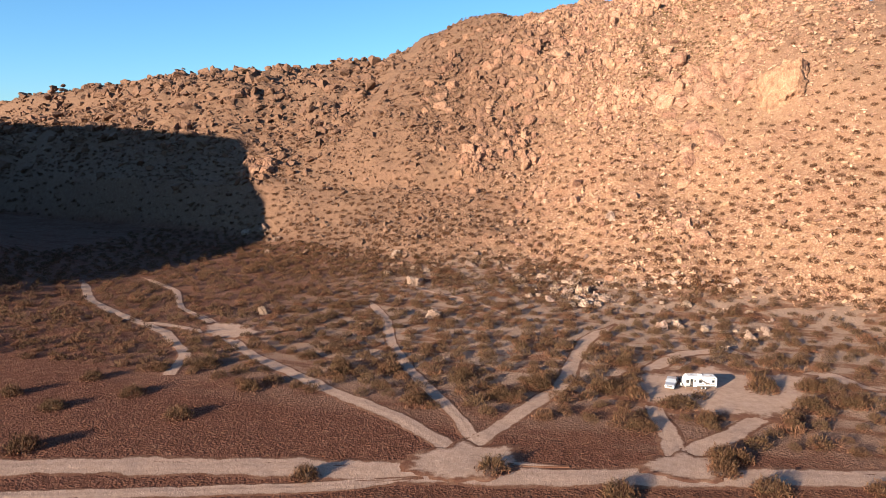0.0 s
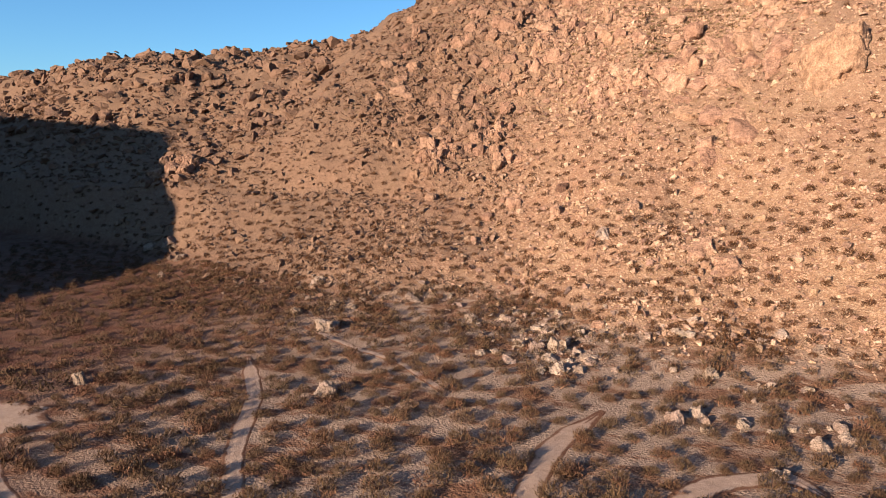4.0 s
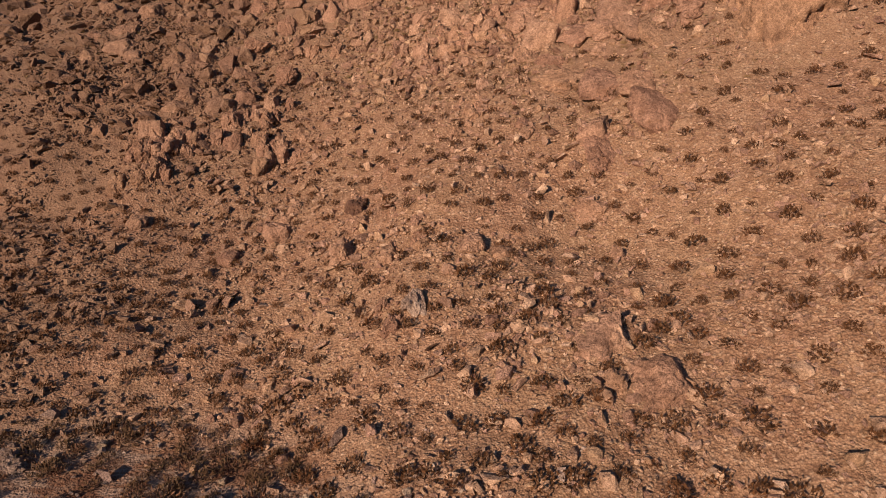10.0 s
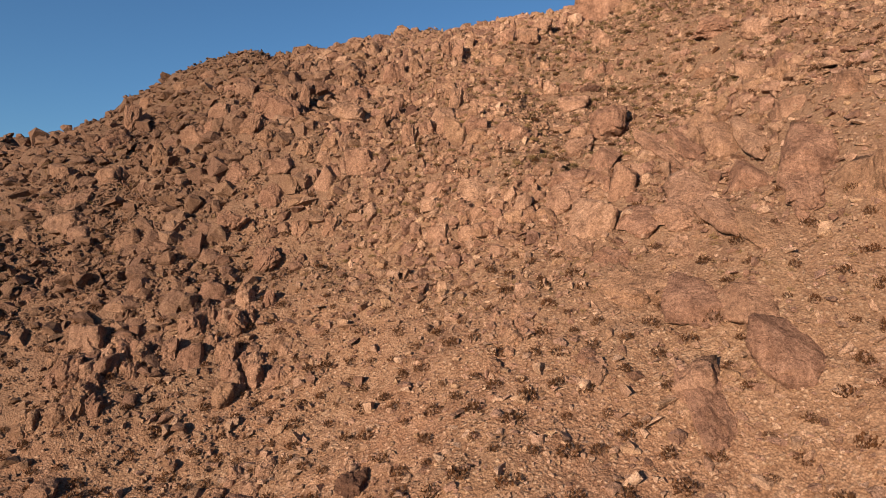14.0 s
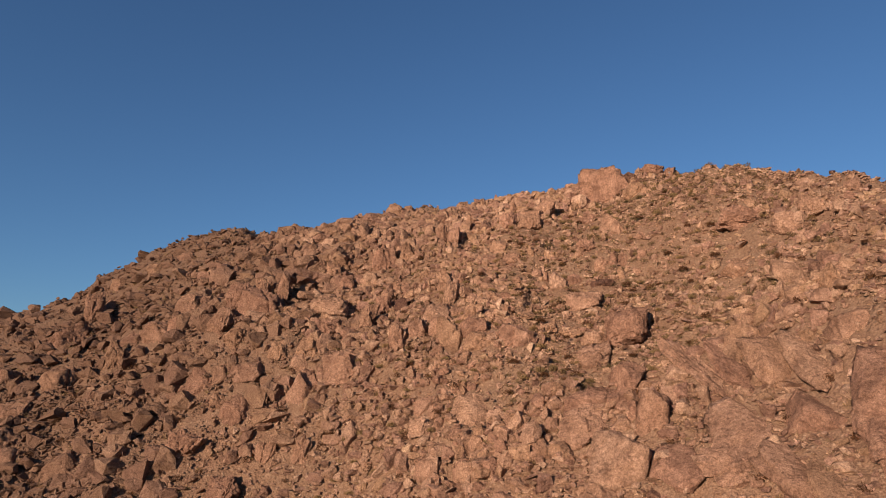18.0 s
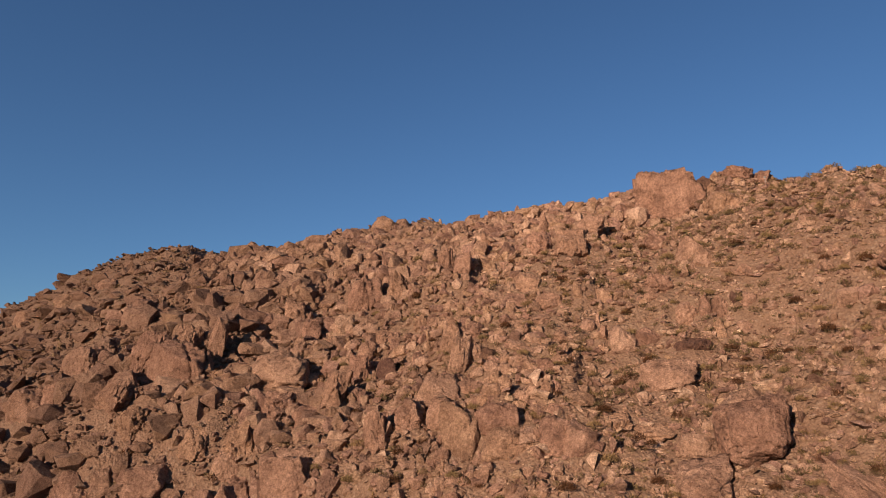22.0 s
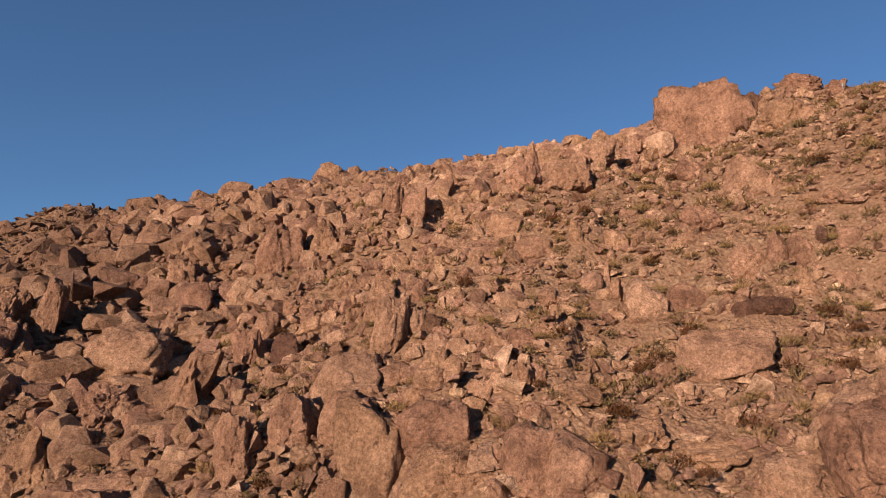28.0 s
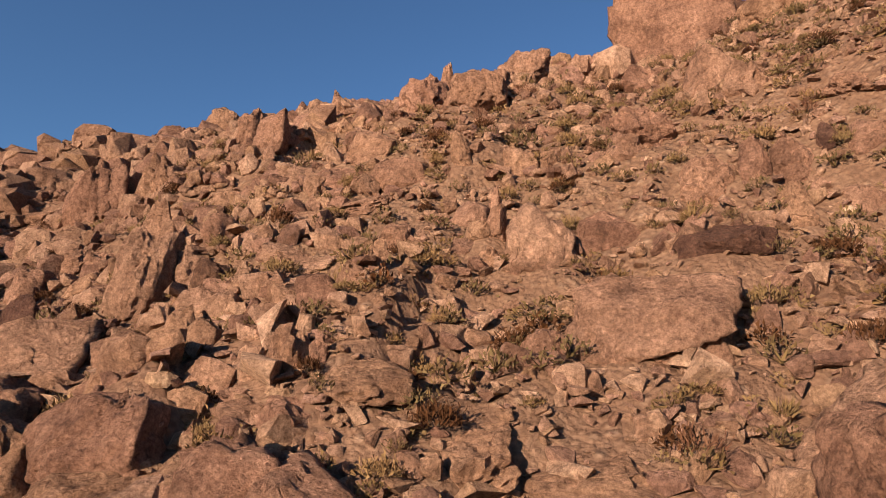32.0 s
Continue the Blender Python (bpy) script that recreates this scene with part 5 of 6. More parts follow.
def track(name, label, points, width, lift, ruts=True):
    """A dirt track draped over the ground: worn sides, two ruts and a low crown."""
    p = np.array(points, float)
    seg = np.hypot(*np.diff(p, axis=0).T)
    s = np.concatenate([[0], np.cumsum(seg)])
    t = np.arange(0, s[-1], 1.0)
    x, y = np.interp(t, s, p[:, 0]), np.interp(t, s, p[:, 1])
    for _ in range(6):                                   # round the bends
        x[1:-1] = (x[:-2] + 2 * x[1:-1] + x[2:]) / 4
        y[1:-1] = (y[:-2] + 2 * y[1:-1] + y[2:]) / 4
    dx, dy = np.gradient(x), np.gradient(y)
    n = np.hypot(dx, dy)
    nx, ny = -dy / n, dx / n
    cols = np.array((-1.0, -0.84, -0.6, -0.4, -0.2, 0, 0.2, 0.4, 0.6, 0.84, 1.0))
    deep = np.array((0, 0, 0.0, -0.045, 0.0, 0.02, 0.0, -0.045, 0.0, 0, 0)) if ruts else np.full(11, 0.01)
    deep[[0, -1]], deep[[1, -2]] = -lift - 0.04, -lift * 0.45           # the sides run out level with the soil
    width = width * 0.93
    wl = width / 2 * (1 + 0.20 * layered(t, 0 * t + 3, 5, len(points) + 3, 3))
    wr = width / 2 * (1 + 0.20 * layered(t, 0 * t + 9, 5, len(points) + 5, 3))
    ends = np.clip(np.minimum(t + 9, t[-1] - t) / 14 + 0.30, 0, 1)
    wl, wr = wl * ends, wr * ends
    half = np.where(cols[None, :] < 0, wl[:, None], wr[:, None])
    X = x[:, None] + nx[:, None] * half * cols[None, :]
    Y = y[:, None] + ny[:, None] * half * cols[None, :]
    Z = height(X, Y) + deep[None, :] + lift
    k, m = X.shape
    idx = np.arange(k * m).reshape(k, m)
    faces = np.stack([idx[:-1, :-1], idx[:-1, 1:], idx[1:, 1:], idx[1:, :-1]], -1).reshape(-1, 4)
    me = mesh_of(name, np.stack([X, Y, Z], -1).reshape(-1, 3), faces, TRACK_SAND, True)
    crown = 0.28 * np.exp(-(cols / 0.16) ** 2) if ruts else 0 * cols
    ob = new(name, rimmed(me, np.broadcast_to(np.maximum(np.abs(cols) ** 2.0 * 0.92, crown)[None, :], X.shape) + 0.75 * (1 - ends)[:, None]))
    LANES.extend(zip(x[::2], y[::2], np.full(len(x[::2]), width / 2.6)))
    return tagged(ob, label, "dirt track", kind="structure")


def clearing(name, label, cx, cy, rx, ry, turn, lift):
    """A bare patch with a ragged rim."""
    a = np.linspace(0, 2 * np.pi, 73)[:-1]
    rim = 1 + 0.22 * soft_noise(np.cos(a) * 3, np.sin(a) * 3, 1.0, 5) + 0.10 * soft_noise(np.cos(a) * 9, np.sin(a) * 9, 1.0, 6)
    rings = np.array((0.0, 0.25, 0.45, 0.65, 0.8, 0.92, 1.0))
    drop = np.array((0, 0, 0, 0, 0, 0, -0.16))
    u = rings[:, None] * rx * (rim * np.cos(a))[None]
    v = rings[:, None] * ry * (rim * np.sin(a))[None]
    c, s = math.cos(radians(turn)), math.sin(radians(turn))
    X, Y = cx + u * c - v * s, cy + u * s + v * c
    Z = height(X, Y) + lift + drop[:, None]
    k, m = X.shape
    i, j = np.meshgrid(np.arange(k - 1), np.arange(m), indexing='ij')
    n = (j + 1) % m
    faces = np.stack([i * m + j, i * m + n, (i + 1) * m + n, (i + 1) * m + j], -1).reshape(-1, 4)
    me = mesh_of(name, np.stack([X, Y, Z], -1).reshape(-1, 3), faces, TRACK_SAND, True)
    ob = new(name, rimmed(me, np.broadcast_to((rings ** 2 * 0.8 - 0.05)[:, None], X.shape)))
    for r in (0.2, 0.6):
        for b in a[::9]:
            LANES.append((cx + r * rx * math.cos(b), cy + r * ry * math.sin(b), 0.22 * ry))
    return tagged(ob, label, "sandy clearing", kind="structure")


track("road", "wide pale graded dirt road along the plain", ((-121, 70), (-108, 75), (-99, 77), (-83, 83), (-57, 91), (-39, 95), (-22, 99), (2, 107), (32, 116), (46, 120), (58, 123)), 8.6, 0.050)
track("side_road", "narrow dirt road beside the graded road", ((-113, 62), (-90, 70), (-68, 79), (-46, 88), (-34, 95)), 4.6, 0.058)
track("dirt_track", "pale sandy vehicle track with two wheel ruts", ((-33, 105), (-38, 109), (-48, 116), (-63, 123), (-79, 132), (-94, 140), (-110, 152), (-123, 163), (-133, 171)), 5.2, 0.066)
track("dirt_track", "pale sandy vehicle track with two wheel ruts", ((-32, 111), (-35, 117), (-44, 128), (-56, 143), (-66, 158), (-77, 180), (-92, 200)), 4.2, 0.074)
track("dirt_track", "pale sandy vehicle track with two wheel ruts", ((-32, 106), (-30, 111), (-26, 126), (-21, 143), (-21, 159), (-20, 177), (-14, 193)), 5.2, 0.082)
track("dirt_track", "pale sandy vehicle track with two wheel ruts", ((2, 112), (1, 121), (-2, 133), (-4, 145), (-4, 157), (2, 170), (13, 177), (19, 170)), 5.2, 0.090)
track("dirt_track", "pale sandy vehicle track with two wheel ruts", ((3, 114), (7, 121), (12, 128), (19, 142), (24, 156), (31, 166), (38, 159), (45, 157)), 5.6, 0.098)
track("dirt_track", "pale sandy vehicle track with two wheel ruts", ((-104, 122), (-110, 136), (-129, 151), (-153, 162), (-176, 173), (-200, 194)), 4.4, 0.106)
track("dirt_track", "pale sandy vehicle track with two wheel ruts", ((-110, 152), (-130, 157), (-147, 158)), 3.0, 0.114)
track("dirt_track", "pale sandy vehicle track with two wheel ruts", ((-123, 163), (-143, 175), (-159, 193), (-187, 208)), 3.0, 0.122)
track("dirt_track", "pale sandy vehicle track with two wheel ruts", ((-44, 193), (-58, 205), (-73, 212), (-92, 223)), 2.2, 0.130)
track("dirt_track", "pale sandy vehicle track with two wheel ruts", ((-30, 106), (-30, 103), (-21, 104), (-14, 105)), 3.0, 0.138)
clearing("clearing", "bare trampled sandy clearing where the trailer is parked", 11, 149, 24, 15, 10, 0.14)
clearing("clearing", "bare sandy junction where the tracks meet the road", -30, 102, 10, 7, 20, 0.144)
clearing("clearing", "bare sandy mouth of the tracks beside the road", 4, 111, 8, 5, 15, 0.152)
clearing("clearing", "pale sandy opening between the shrubs", -113, 158, 11, 7, -30, 0.148)


# ---------------------------------------------------------------- desert shrubs
def leafage(name, dry, green, dark):
    mat, nt, bsdf = shader(name)
    pos = place_of(nt)
    whole = noise_fac(nt, pos, 0.22, 3, 0.6)
    col = ramp(nt, whole, ((0.36, dry), (0.54, green)))
    rnd = nt.nodes.new("ShaderNodeNewGeometry").outputs["Random Per Island"]
    col = blend(nt, ramp(nt, rnd, ((0.25, (0.7, 0.7, 0.7)), (0.8, (0, 0, 0)))), col, dark)
    nt.links.new(col, bsdf.inputs["Base Color"])
    bsdf.inputs["Roughness"].default_value = 0.8
    bsdf.inputs["Specular IOR Level"].default_value = 0.15
    return mat


CREOSOTE = leafage("creosote_leaves", (0.097, 0.044, 0.021), (0.077, 0.042, 0.019), (0.049, 0.024, 0.012))
SLOPE_SHRUB = leafage("slope_shrub_leaves", (0.092, 0.034, 0.012), (0.072, 0.029, 0.010), (0.040, 0.016, 0.006))
TUFT = leafage("dry_tuft_blades", (0.233, 0.136, 0.058), (0.181, 0.117, 0.049), (0.117, 0.065, 0.029))
STEM = leafage("grey_stems", (0.103, 0.065, 0.039), (0.084, 0.058, 0.035), (0.058, 0.039, 0.023))


def twiggy_shape(rng, twigs, flat=0.8, wide=0.10):
    """A domed desert shrub 1 m in radius: thin leafy twigs fanning out from the root, ragged at the top."""
    d = rng.normal(size=(twigs, 3))
    d[:, 2] = np.abs(d[:, 2]) * 0.85 + 0.12
    d /= np.linalg.norm(d, axis=1)[:, None]
    fork = np.floor(rng.uniform(0, 9, twigs))
    reach = rng.uniform(0.72, 1.12, 9)[fork.astype(int)] * rng.uniform(0.8, 1.1, twigs)
    shell = d * (reach * rng.uniform(0.5, 1.0, twigs) ** 0.5)[:, None] * np.array((1, 1, flat))
    way = 0.7 * d + np.array((0, 0, 0.45)) + rng.normal(scale=0.45, size=(twigs, 3))
    way /= np.linalg.norm(way, axis=1)[:, None]
    start = shell - way * 0.14
    start[:, 2] = np.maximum(start[:, 2], 0)
    tip = shell + way * rng.uniform(0.10, 0.26, twigs)[:, None]
    b = np.cross(tip, rng.normal(size=(twigs, 3)))
    b /= np.linalg.norm(b, axis=1)[:, None] + 1e-9
    w = wide * rng.uniform(0.6, 1.5, twigs)[:, None]
    mid = start * 0.4 + tip * 0.6
    tri = np.stack([start, mid + b * w, tip], 1)
    low = np.stack([start, tip * 0.9, mid - b * w], 1)
    tri[1::2] = low[1::2]
    root = rng.normal(scale=0.05, size=(10, 3))
    root[:, 2] = -0.05
    side = rng.normal(size=(10, 3)) * 0.03
    st = np.stack([root - side, root + side, tip[:10] * 0.8], 1)
    return (tri.reshape(-1, 3), np.arange(twigs * 3).reshape(-1, 3)), (st.reshape(-1, 3), np.arange(30).reshape(-1, 3))


def shrub_shape(rng, leaves, flat=0.75, leaf=0.14, stems=12, spike=False):
    """A shrub 1 m in radius: triangles of leaf on the ends of spreading stems, ragged with gaps. Returns crown and stems apart."""
    clumps = max(5, leaves // 14)
    cd = rng.normal(size=(clumps, 3))
    cd[:, 2] = np.abs(cd[:, 2]) * 0.9 + 0.15
    cd /= np.linalg.norm(cd, axis=1)[:, None]
    cc = cd * rng.uniform(0.45, 0.95, clumps)[:, None]
    cc[:, 2] *= flat
    which = rng.integers(0, clumps, leaves)
    c = cc[which] + rng.normal(scale=0.15, size=(leaves, 3))
    c[:, 2] = np.abs(c[:, 2])
    a = rng.normal(size=(leaves, 3))
    if spike:
        a = c / (np.linalg.norm(c, axis=1)[:, None] + 1e-6) + 0.35 * a
        a[:, 2] += 0.5
    a /= np.linalg.norm(a, axis=1)[:, None]
    b = np.cross(a, rng.normal(size=(leaves, 3)))
    b /= np.linalg.norm(b, axis=1)[:, None] + 1e-9
    s = leaf * rng.uniform(0.6, 1.5, leaves)[:, None]
    wide = 0.35 if spike else 1.0
    tri = np.stack([c - a * s * 0.6 - b * s * 0.5 * wide, c - a * s * 0.6 + b * s * 0.5 * wide, c + a * s * (1.8 if spike else 0.9)], 1).reshape(-1, 3)
    face = np.arange(leaves * 3).reshape(-1, 3)
    pick = cc[rng.integers(0, clumps, stems)] * 0.95
    side = rng.normal(size=(stems, 3))
    side[:, 2] = 0
    side /= np.linalg.norm(side, axis=1)[:, None]
    foot = rng.normal(scale=0.05, size=(stems, 3))
    foot[:, 2] = -0.05
    st = np.stack([foot - side * 0.03, foot + side * 0.03, pick], 1).reshape(-1, 3)
    return (tri, face), (st, np.arange(stems * 3).reshape(-1, 3))


def merged(shape):
    (v, f), (w, g) = shape
    return np.vstack([v, w]), np.vstack([f, g + len(v)])


def off_tracks(x, y, margin=0.8):
    ok = np.ones(len(x), bool)
    for lx, ly, r in LANES:
        ok &= np.hypot(x - lx, y - ly) > r + margin
    return ok


def thinned(x, y, gap):
    """Keeps points at least about gap apart."""
    taken, keep = {}, []
    for i, (a, b) in enumerate(zip(x, y)):
        key = (int(a // gap), int(b // gap))
        near = [taken[k] for k in ((key[0] + u, key[1] + v) for u in (-1, 0, 1) for v in (-1, 0, 1)) if k in taken]
        if all((a - c) ** 2 + (b - d) ** 2 > gap * gap for c, d in near):
            taken[key] = (a, b)
            keep.append(i)
    return np.array(keep, int)


def build_shrubs():
    rng = np.random.default_rng(23)
    # creosote on the plain, each on a mound of dry golden brush
    shapes = [merged(twiggy_shape(rng, 330, 0.85, 0.048)) for _ in range(8)]
    plain = [merged(twiggy_shape(rng, 110, 0.85, 0.10)) for _ in range(6)]
    x, y = scattered(rng, -260, 100, 122, 300, 36000)
    hill = base_height(x, y)[1]
    dense = np.clip(0.85 + 0.6 * layered(x, y, 45, 81, 2), 0.2, 1) * np.clip((y - 112 + 0.15 * np.abs(x + 30)) / 40, 0.05, 1)
    keep = (hill < 0.45) & (rng.uniform(0, 1, len(x)) < dense)
    x, y = x[keep], y[keep]
    keep = off_tracks(x, y)
    x, y = x[keep], y[keep]
    k = thinned(x, y, 4.3)
    x, y = x[k], y[k]
    u, v = scattered(rng, -190, 20, 150, 270, 9500)      # thicker along the foot of the hill
    foot = (along(u, 1) - v) / 38 + 0.5 * layered(u, v, 22, 91, 3)
    keep = (base_height(u, v)[1] < 0.6) & off_tracks(u, v) & (rng.uniform(0, 1, len(u)) < np.clip(0.8 - foot, 0, 0.6) * np.clip((-u - 5) / 60, 0.1, 1))
    u, v = u[keep], v[keep]
    k = thinned(u, v, 3.0)
    x, y = np.concatenate([x, u[k]]), np.concatenate([y, v[k]])
    size = rng.uniform(1.25, 2.5, len(x)) * np.clip(1.15 - (y - 150) / 500, 0.85, 1.15)
    far = (y > 205) | (x < -115)
    heap("plain_shrubs", "brown-green creosote shrubs scattered over the plain", "shrubs", shapes, x[~far], y[~far], size[~far], 0.02, rng, CREOSOTE, (0.85, 1.15))
    heap("foot_shrubs", "brown-green creosote shrubs towards the foot of the hill", "shrubs", plain, x[far], y[far], size[far], 0.02, rng, CREOSOTE, (0.85, 1.15))
    skirt = [merged(twiggy_shape(rng, 120, 0.38, 0.05)) for _ in range(6)]
    i = rng.integers(0, len(x), int(0.9 * len(x)))
    heap("brush_mounds", "golden-red dry brush mounded round the creosote shrubs", "brush", skirt, x[i] + rng.normal(scale=0.8, size=len(i)), y[i] - 0.5 + rng.normal(scale=0.7, size=len(i)), size[i] * rng.uniform(0.7, 1.15, len(i)), -0.02, rng, BRUSH, (0.85, 1.25))
    # dry low growth between them
    x, y = scattered(rng, -170, 60, 82, 225, 9500)
    hill = base_height(x, y)[1]
    keep = (hill < 0.5) & off_tracks(x, y, 0.2) & (rng.uniform(0, 1, len(x)) < np.clip(0.62 + 0.7 * layered(x, y, 16, 87, 3), 0.1, 1) * np.clip((215 - y) / 70, 0.35, 1))
    x, y = x[keep], y[keep]
    low = [merged(twiggy_shape(rng, 14, 0.45, 0.09)) for _ in range(6)]
    heap("dry_brush", "low reddish dry brush covering the plain", "brush", low, x, y, rng.uniform(0.25, 0.65, len(x)), -0.02, rng, BRUSH, (0.8, 1.3))
    # thinner growth beyond, out to the open desert
    wide = [merged(twiggy_shape(rng, 60, 0.8, 0.16)) for _ in range(5)]
    x, y = scattered(rng, -420, 420, -330, 300, 900)
    outside = (x < -260) | (x > 100) | (y < 60)
    keep = outside & (base_height(x, y)[1] < 0.9) & (height(x, y) < 30) & off_tracks(x, y)
    x, y = x[keep], y[keep]
    heap("outer_shrubs", "sparse brown creosote shrubs of the open desert", "shrubs", wide, x, y, rng.uniform(1.0, 2.2, len(x)), -0.03, rng, CREOSOTE, (0.85, 1.15))
    # shrubs on the lower slope
    shapes = [merged(twiggy_shape(rng, 110, 0.95, 0.135)) for _ in range(9)]
    x, y = scattered(rng, -330, 150, 190, 372, 36000)
    z, hill = base_height(x, y)
    r = rockiness(x, y)
    keep = (hill > 0.4) & (rng.uniform(0, 1, len(x)) < np.clip(1.0 - 0.8 * r, 0, 1) * np.clip((112 - z) / 50, 0, 1)) & clear_of_boulders(x, y, 0.9)
    x, y = x[keep], y[keep]
    k = thinned(x, y, 3.1)
    x, y = x[k], y[k]
    size = rng.uniform(1.0, 2.05, len(x)) * np.clip(1.15 - 0.004 * (y - 230), 0.7, 1.15)
    heap("slope_shrubs", "dark brown-green shrubs dotted over the stony slope", "shrubs", shapes, x, y, size, -0.05, rng, SLOPE_SHRUB, (0.85, 1.15))
    pick = np.random.default_rng(59)
    x, y = scattered(pick, -470, -330, 190, 400, 5000)
    u, v = scattered(pick, -330, -225, 190, 250, 1500)
    x, y = np.concatenate([x, u]), np.concatenate([y, v])
    keep = base_height(x, y)[1] > 0.1
    x, y = x[keep], y[keep]
    k = thinned(x, y, 3.8)
    heap("western_shrubs", "dark brown shrubs dotted over the shaded western slope", "shrubs", shapes, x[k], y[k], pick.uniform(1.2, 2.3, len(k)), -0.05, pick, SLOPE_SHRUB, (0.85, 1.15))
    # low cushions on the bench near the top
    domes = [merged(twiggy_shape(rng, 85, 0.75, 0.10)) for _ in range(7)]
    x, y = scattered(rng, -48, 30, 346, 408, 5200)
    keep = clear_of_boulders(x, y, 0.9) & (rng.uniform(0, 1, len(x)) < np.clip(0.5 + 0.5 * layered(x, y, 14, 95, 2) + (x + 20) / 60, 0.08, 0.95))
    x, y = x[keep], y[keep]
    k = thinned(x, y, 1.3)
    heap("bench_shrubs", "low brown and yellowish cushion shrubs between the rocks", "shrubs", domes, x[k], y[k], rng.uniform(0.5, 1.1, len(k)), 0.45, rng, BENCH, (0.85, 1.2))
    # small tufts among the rocks higher up
    tufts = [merged(twiggy_shape(rng, 30, 0.9, 0.15)) for _ in range(6)]
    x, y = scattered(rng, -140, 40, 300, 430, 3000)
    keep = (base_height(x, y)[0] > 55) & clear_of_boulders(x, y, 0.8)
    x, y = x[keep], y[keep]
    heap("crag_tufts", "dry yellowish tufts growing between the rocks", "tufts", tufts, x, y, rng.uniform(0.3, 0.85, len(x)), 0.12, rng, TUFT, (0.85, 1.2))


BENCH = leafage("bench_shrub_leaves", (0.170, 0.096, 0.036), (0.115, 0.078, 0.032), (0.062, 0.033, 0.015))
BRUSH = leafage("dry_brush_blades", (0.126, 0.050, 0.027), (0.160, 0.077, 0.042), (0.088, 0.035, 0.019))
build_shrubs()


def part(name, shape, material, parent, label=""):
    """One mesh under a thing or a part."""
    ob = new(name, mesh_of(name, shape[0], shape[1], material))
    ob.parent = parent
    return tagged(ob, label) if label else ob


def near_shrubs():
    """Single shrubs on the bench that the camera comes close to."""
    rng = np.random.default_rng(31)
    models = []
    for name, label, category, leaves, flat, leaf, spike, crown_mat in (
            ("shrub", "rounded olive-brown shrub among granite rocks", "shrub", 520, 0.8, 0.085, False, SLOPE_SHRUB),
            ("shrub", "rounded olive-brown shrub among granite rocks", "shrub", 460, 0.7, 0.09, False, SLOPE_SHRUB),
            ("brittle_bush", "yellowish dry bush on the stony slope", "bush", 480, 0.7, 0.09, False, TUFT),
            ("brittle_bush", "yellowish dry bush on the stony slope", "bush", 420, 0.65, 0.09, False, TUFT),
            ("yucca", "spiky dry yucca clump between the rocks", "yucca", 150, 0.9, 0.22, True, TUFT),
            ("dry_bush", "reddish leafless dry bush between boulders", "bush", 260, 0.75, 0.12, True, BRUSH)):
        crown, stems = shrub_shape(rng, leaves, flat, leaf, 16, spike) if spike else twiggy_shape(rng, leaves, flat + 0.1, 0.06)
        thing = new(name)
        part("crown", crown, crown_mat, thing)
        part("stems", stems, STEM, thing, "thin grey-brown stems")
        models.append((tagged(thing, label, category, group=category + " plants on the bench"), []))
    x, y = scattered(rng, -60, 16, 344, 402, 900)
    keep = clear_of_boulders(x, y, 0.95)
    x, y = x[keep], y[keep]
    k = thinned(x, y, 2.2)[:280]
    used = set()
    for i in k:
        j = int(rng.choice(6, p=(0.22, 0.2, 0.24, 0.2, 0.06, 0.08)))
        s = rng.uniform(0.5, 1.1)
        m = pose(x[i], y[i], float(height(x[i], y[i])) + 0.35, rz=rng.uniform(0, 360))
        src = models[j][0]
        if j in used:
            ob = copy_thing(src, m)
        else:
            used.add(j)
            ob = src
            ob.matrix_basis = m
        ob.scale = (s, s, s * rng.uniform(0.8, 1.2))


near_shrubs()


def front_shrubs(rows):
    """Single large creosotes on the bare ground beside the road."""
    rng = np.random.default_rng(37)
    first = None
    lanes = np.array(LANES)
    for x, y in rows:
        for _ in range(4):                               # none stands in a lane
            d = np.hypot(x - lanes[:, 0], y - lanes[:, 1]) - lanes[:, 2]
            k = int(np.argmin(d))
            if d[k] < 1.6:
                far = math.hypot(x - lanes[k, 0], y - lanes[k, 1]) + 1e-6
                x, y = x + (x - lanes[k, 0]) / far * (1.7 - d[k]), y + (y - lanes[k, 1]) / far * (1.7 - d[k])
        m = pose(x, y, float(height(x, y)), rz=rng.uniform(0, 360))
        if first is None:
            first = ob = new("creosote_shrub")
            crown, stems = twiggy_shape(rng, 700, 0.95, 0.04)
            part("crown", crown, CREOSOTE, ob)
            part("stems", stems, STEM, ob, "thin grey-brown stems")
            skirt = merged(twiggy_shape(rng, 260, 0.32, 0.045))
            part("dry_skirt", (skirt[0] * np.array((1.15, 1.15, 1)), skirt[1]), BRUSH, ob, "golden dry brush round the foot")
            tagged(ob, "large olive-brown creosote shrub standing on red soil", "shrub", group="creosote shrubs beside the road")
            ob.matrix_basis = m
        else:
            ob = copy_thing(first, m)
        s = rng.uniform(2.2, 3.2)
        ob.scale = (s, s * rng.uniform(0.85, 1.1), s * rng.uniform(0.8, 1.1))


front_shrubs(((-86, 103), (-101, 83), (-112, 99), (-103, 110), (-100, 130), (-81, 143), (-69, 136), (-59, 139), (-47, 125), (-42, 141), (-32, 131), (-13, 142), (-10, 159), (-6, 143), (-4, 124), (2, 139), (7, 131), (6, 113), (11, 116), (19, 151), (27, 155), (26, 144), (34, 147), (-52, 89), (-6, 98), (15, 106), (30, 111), (-22, 140), (-82, 120), (-118, 115), (-126, 102), (-109, 125), (8, 114), (-24, 104)))


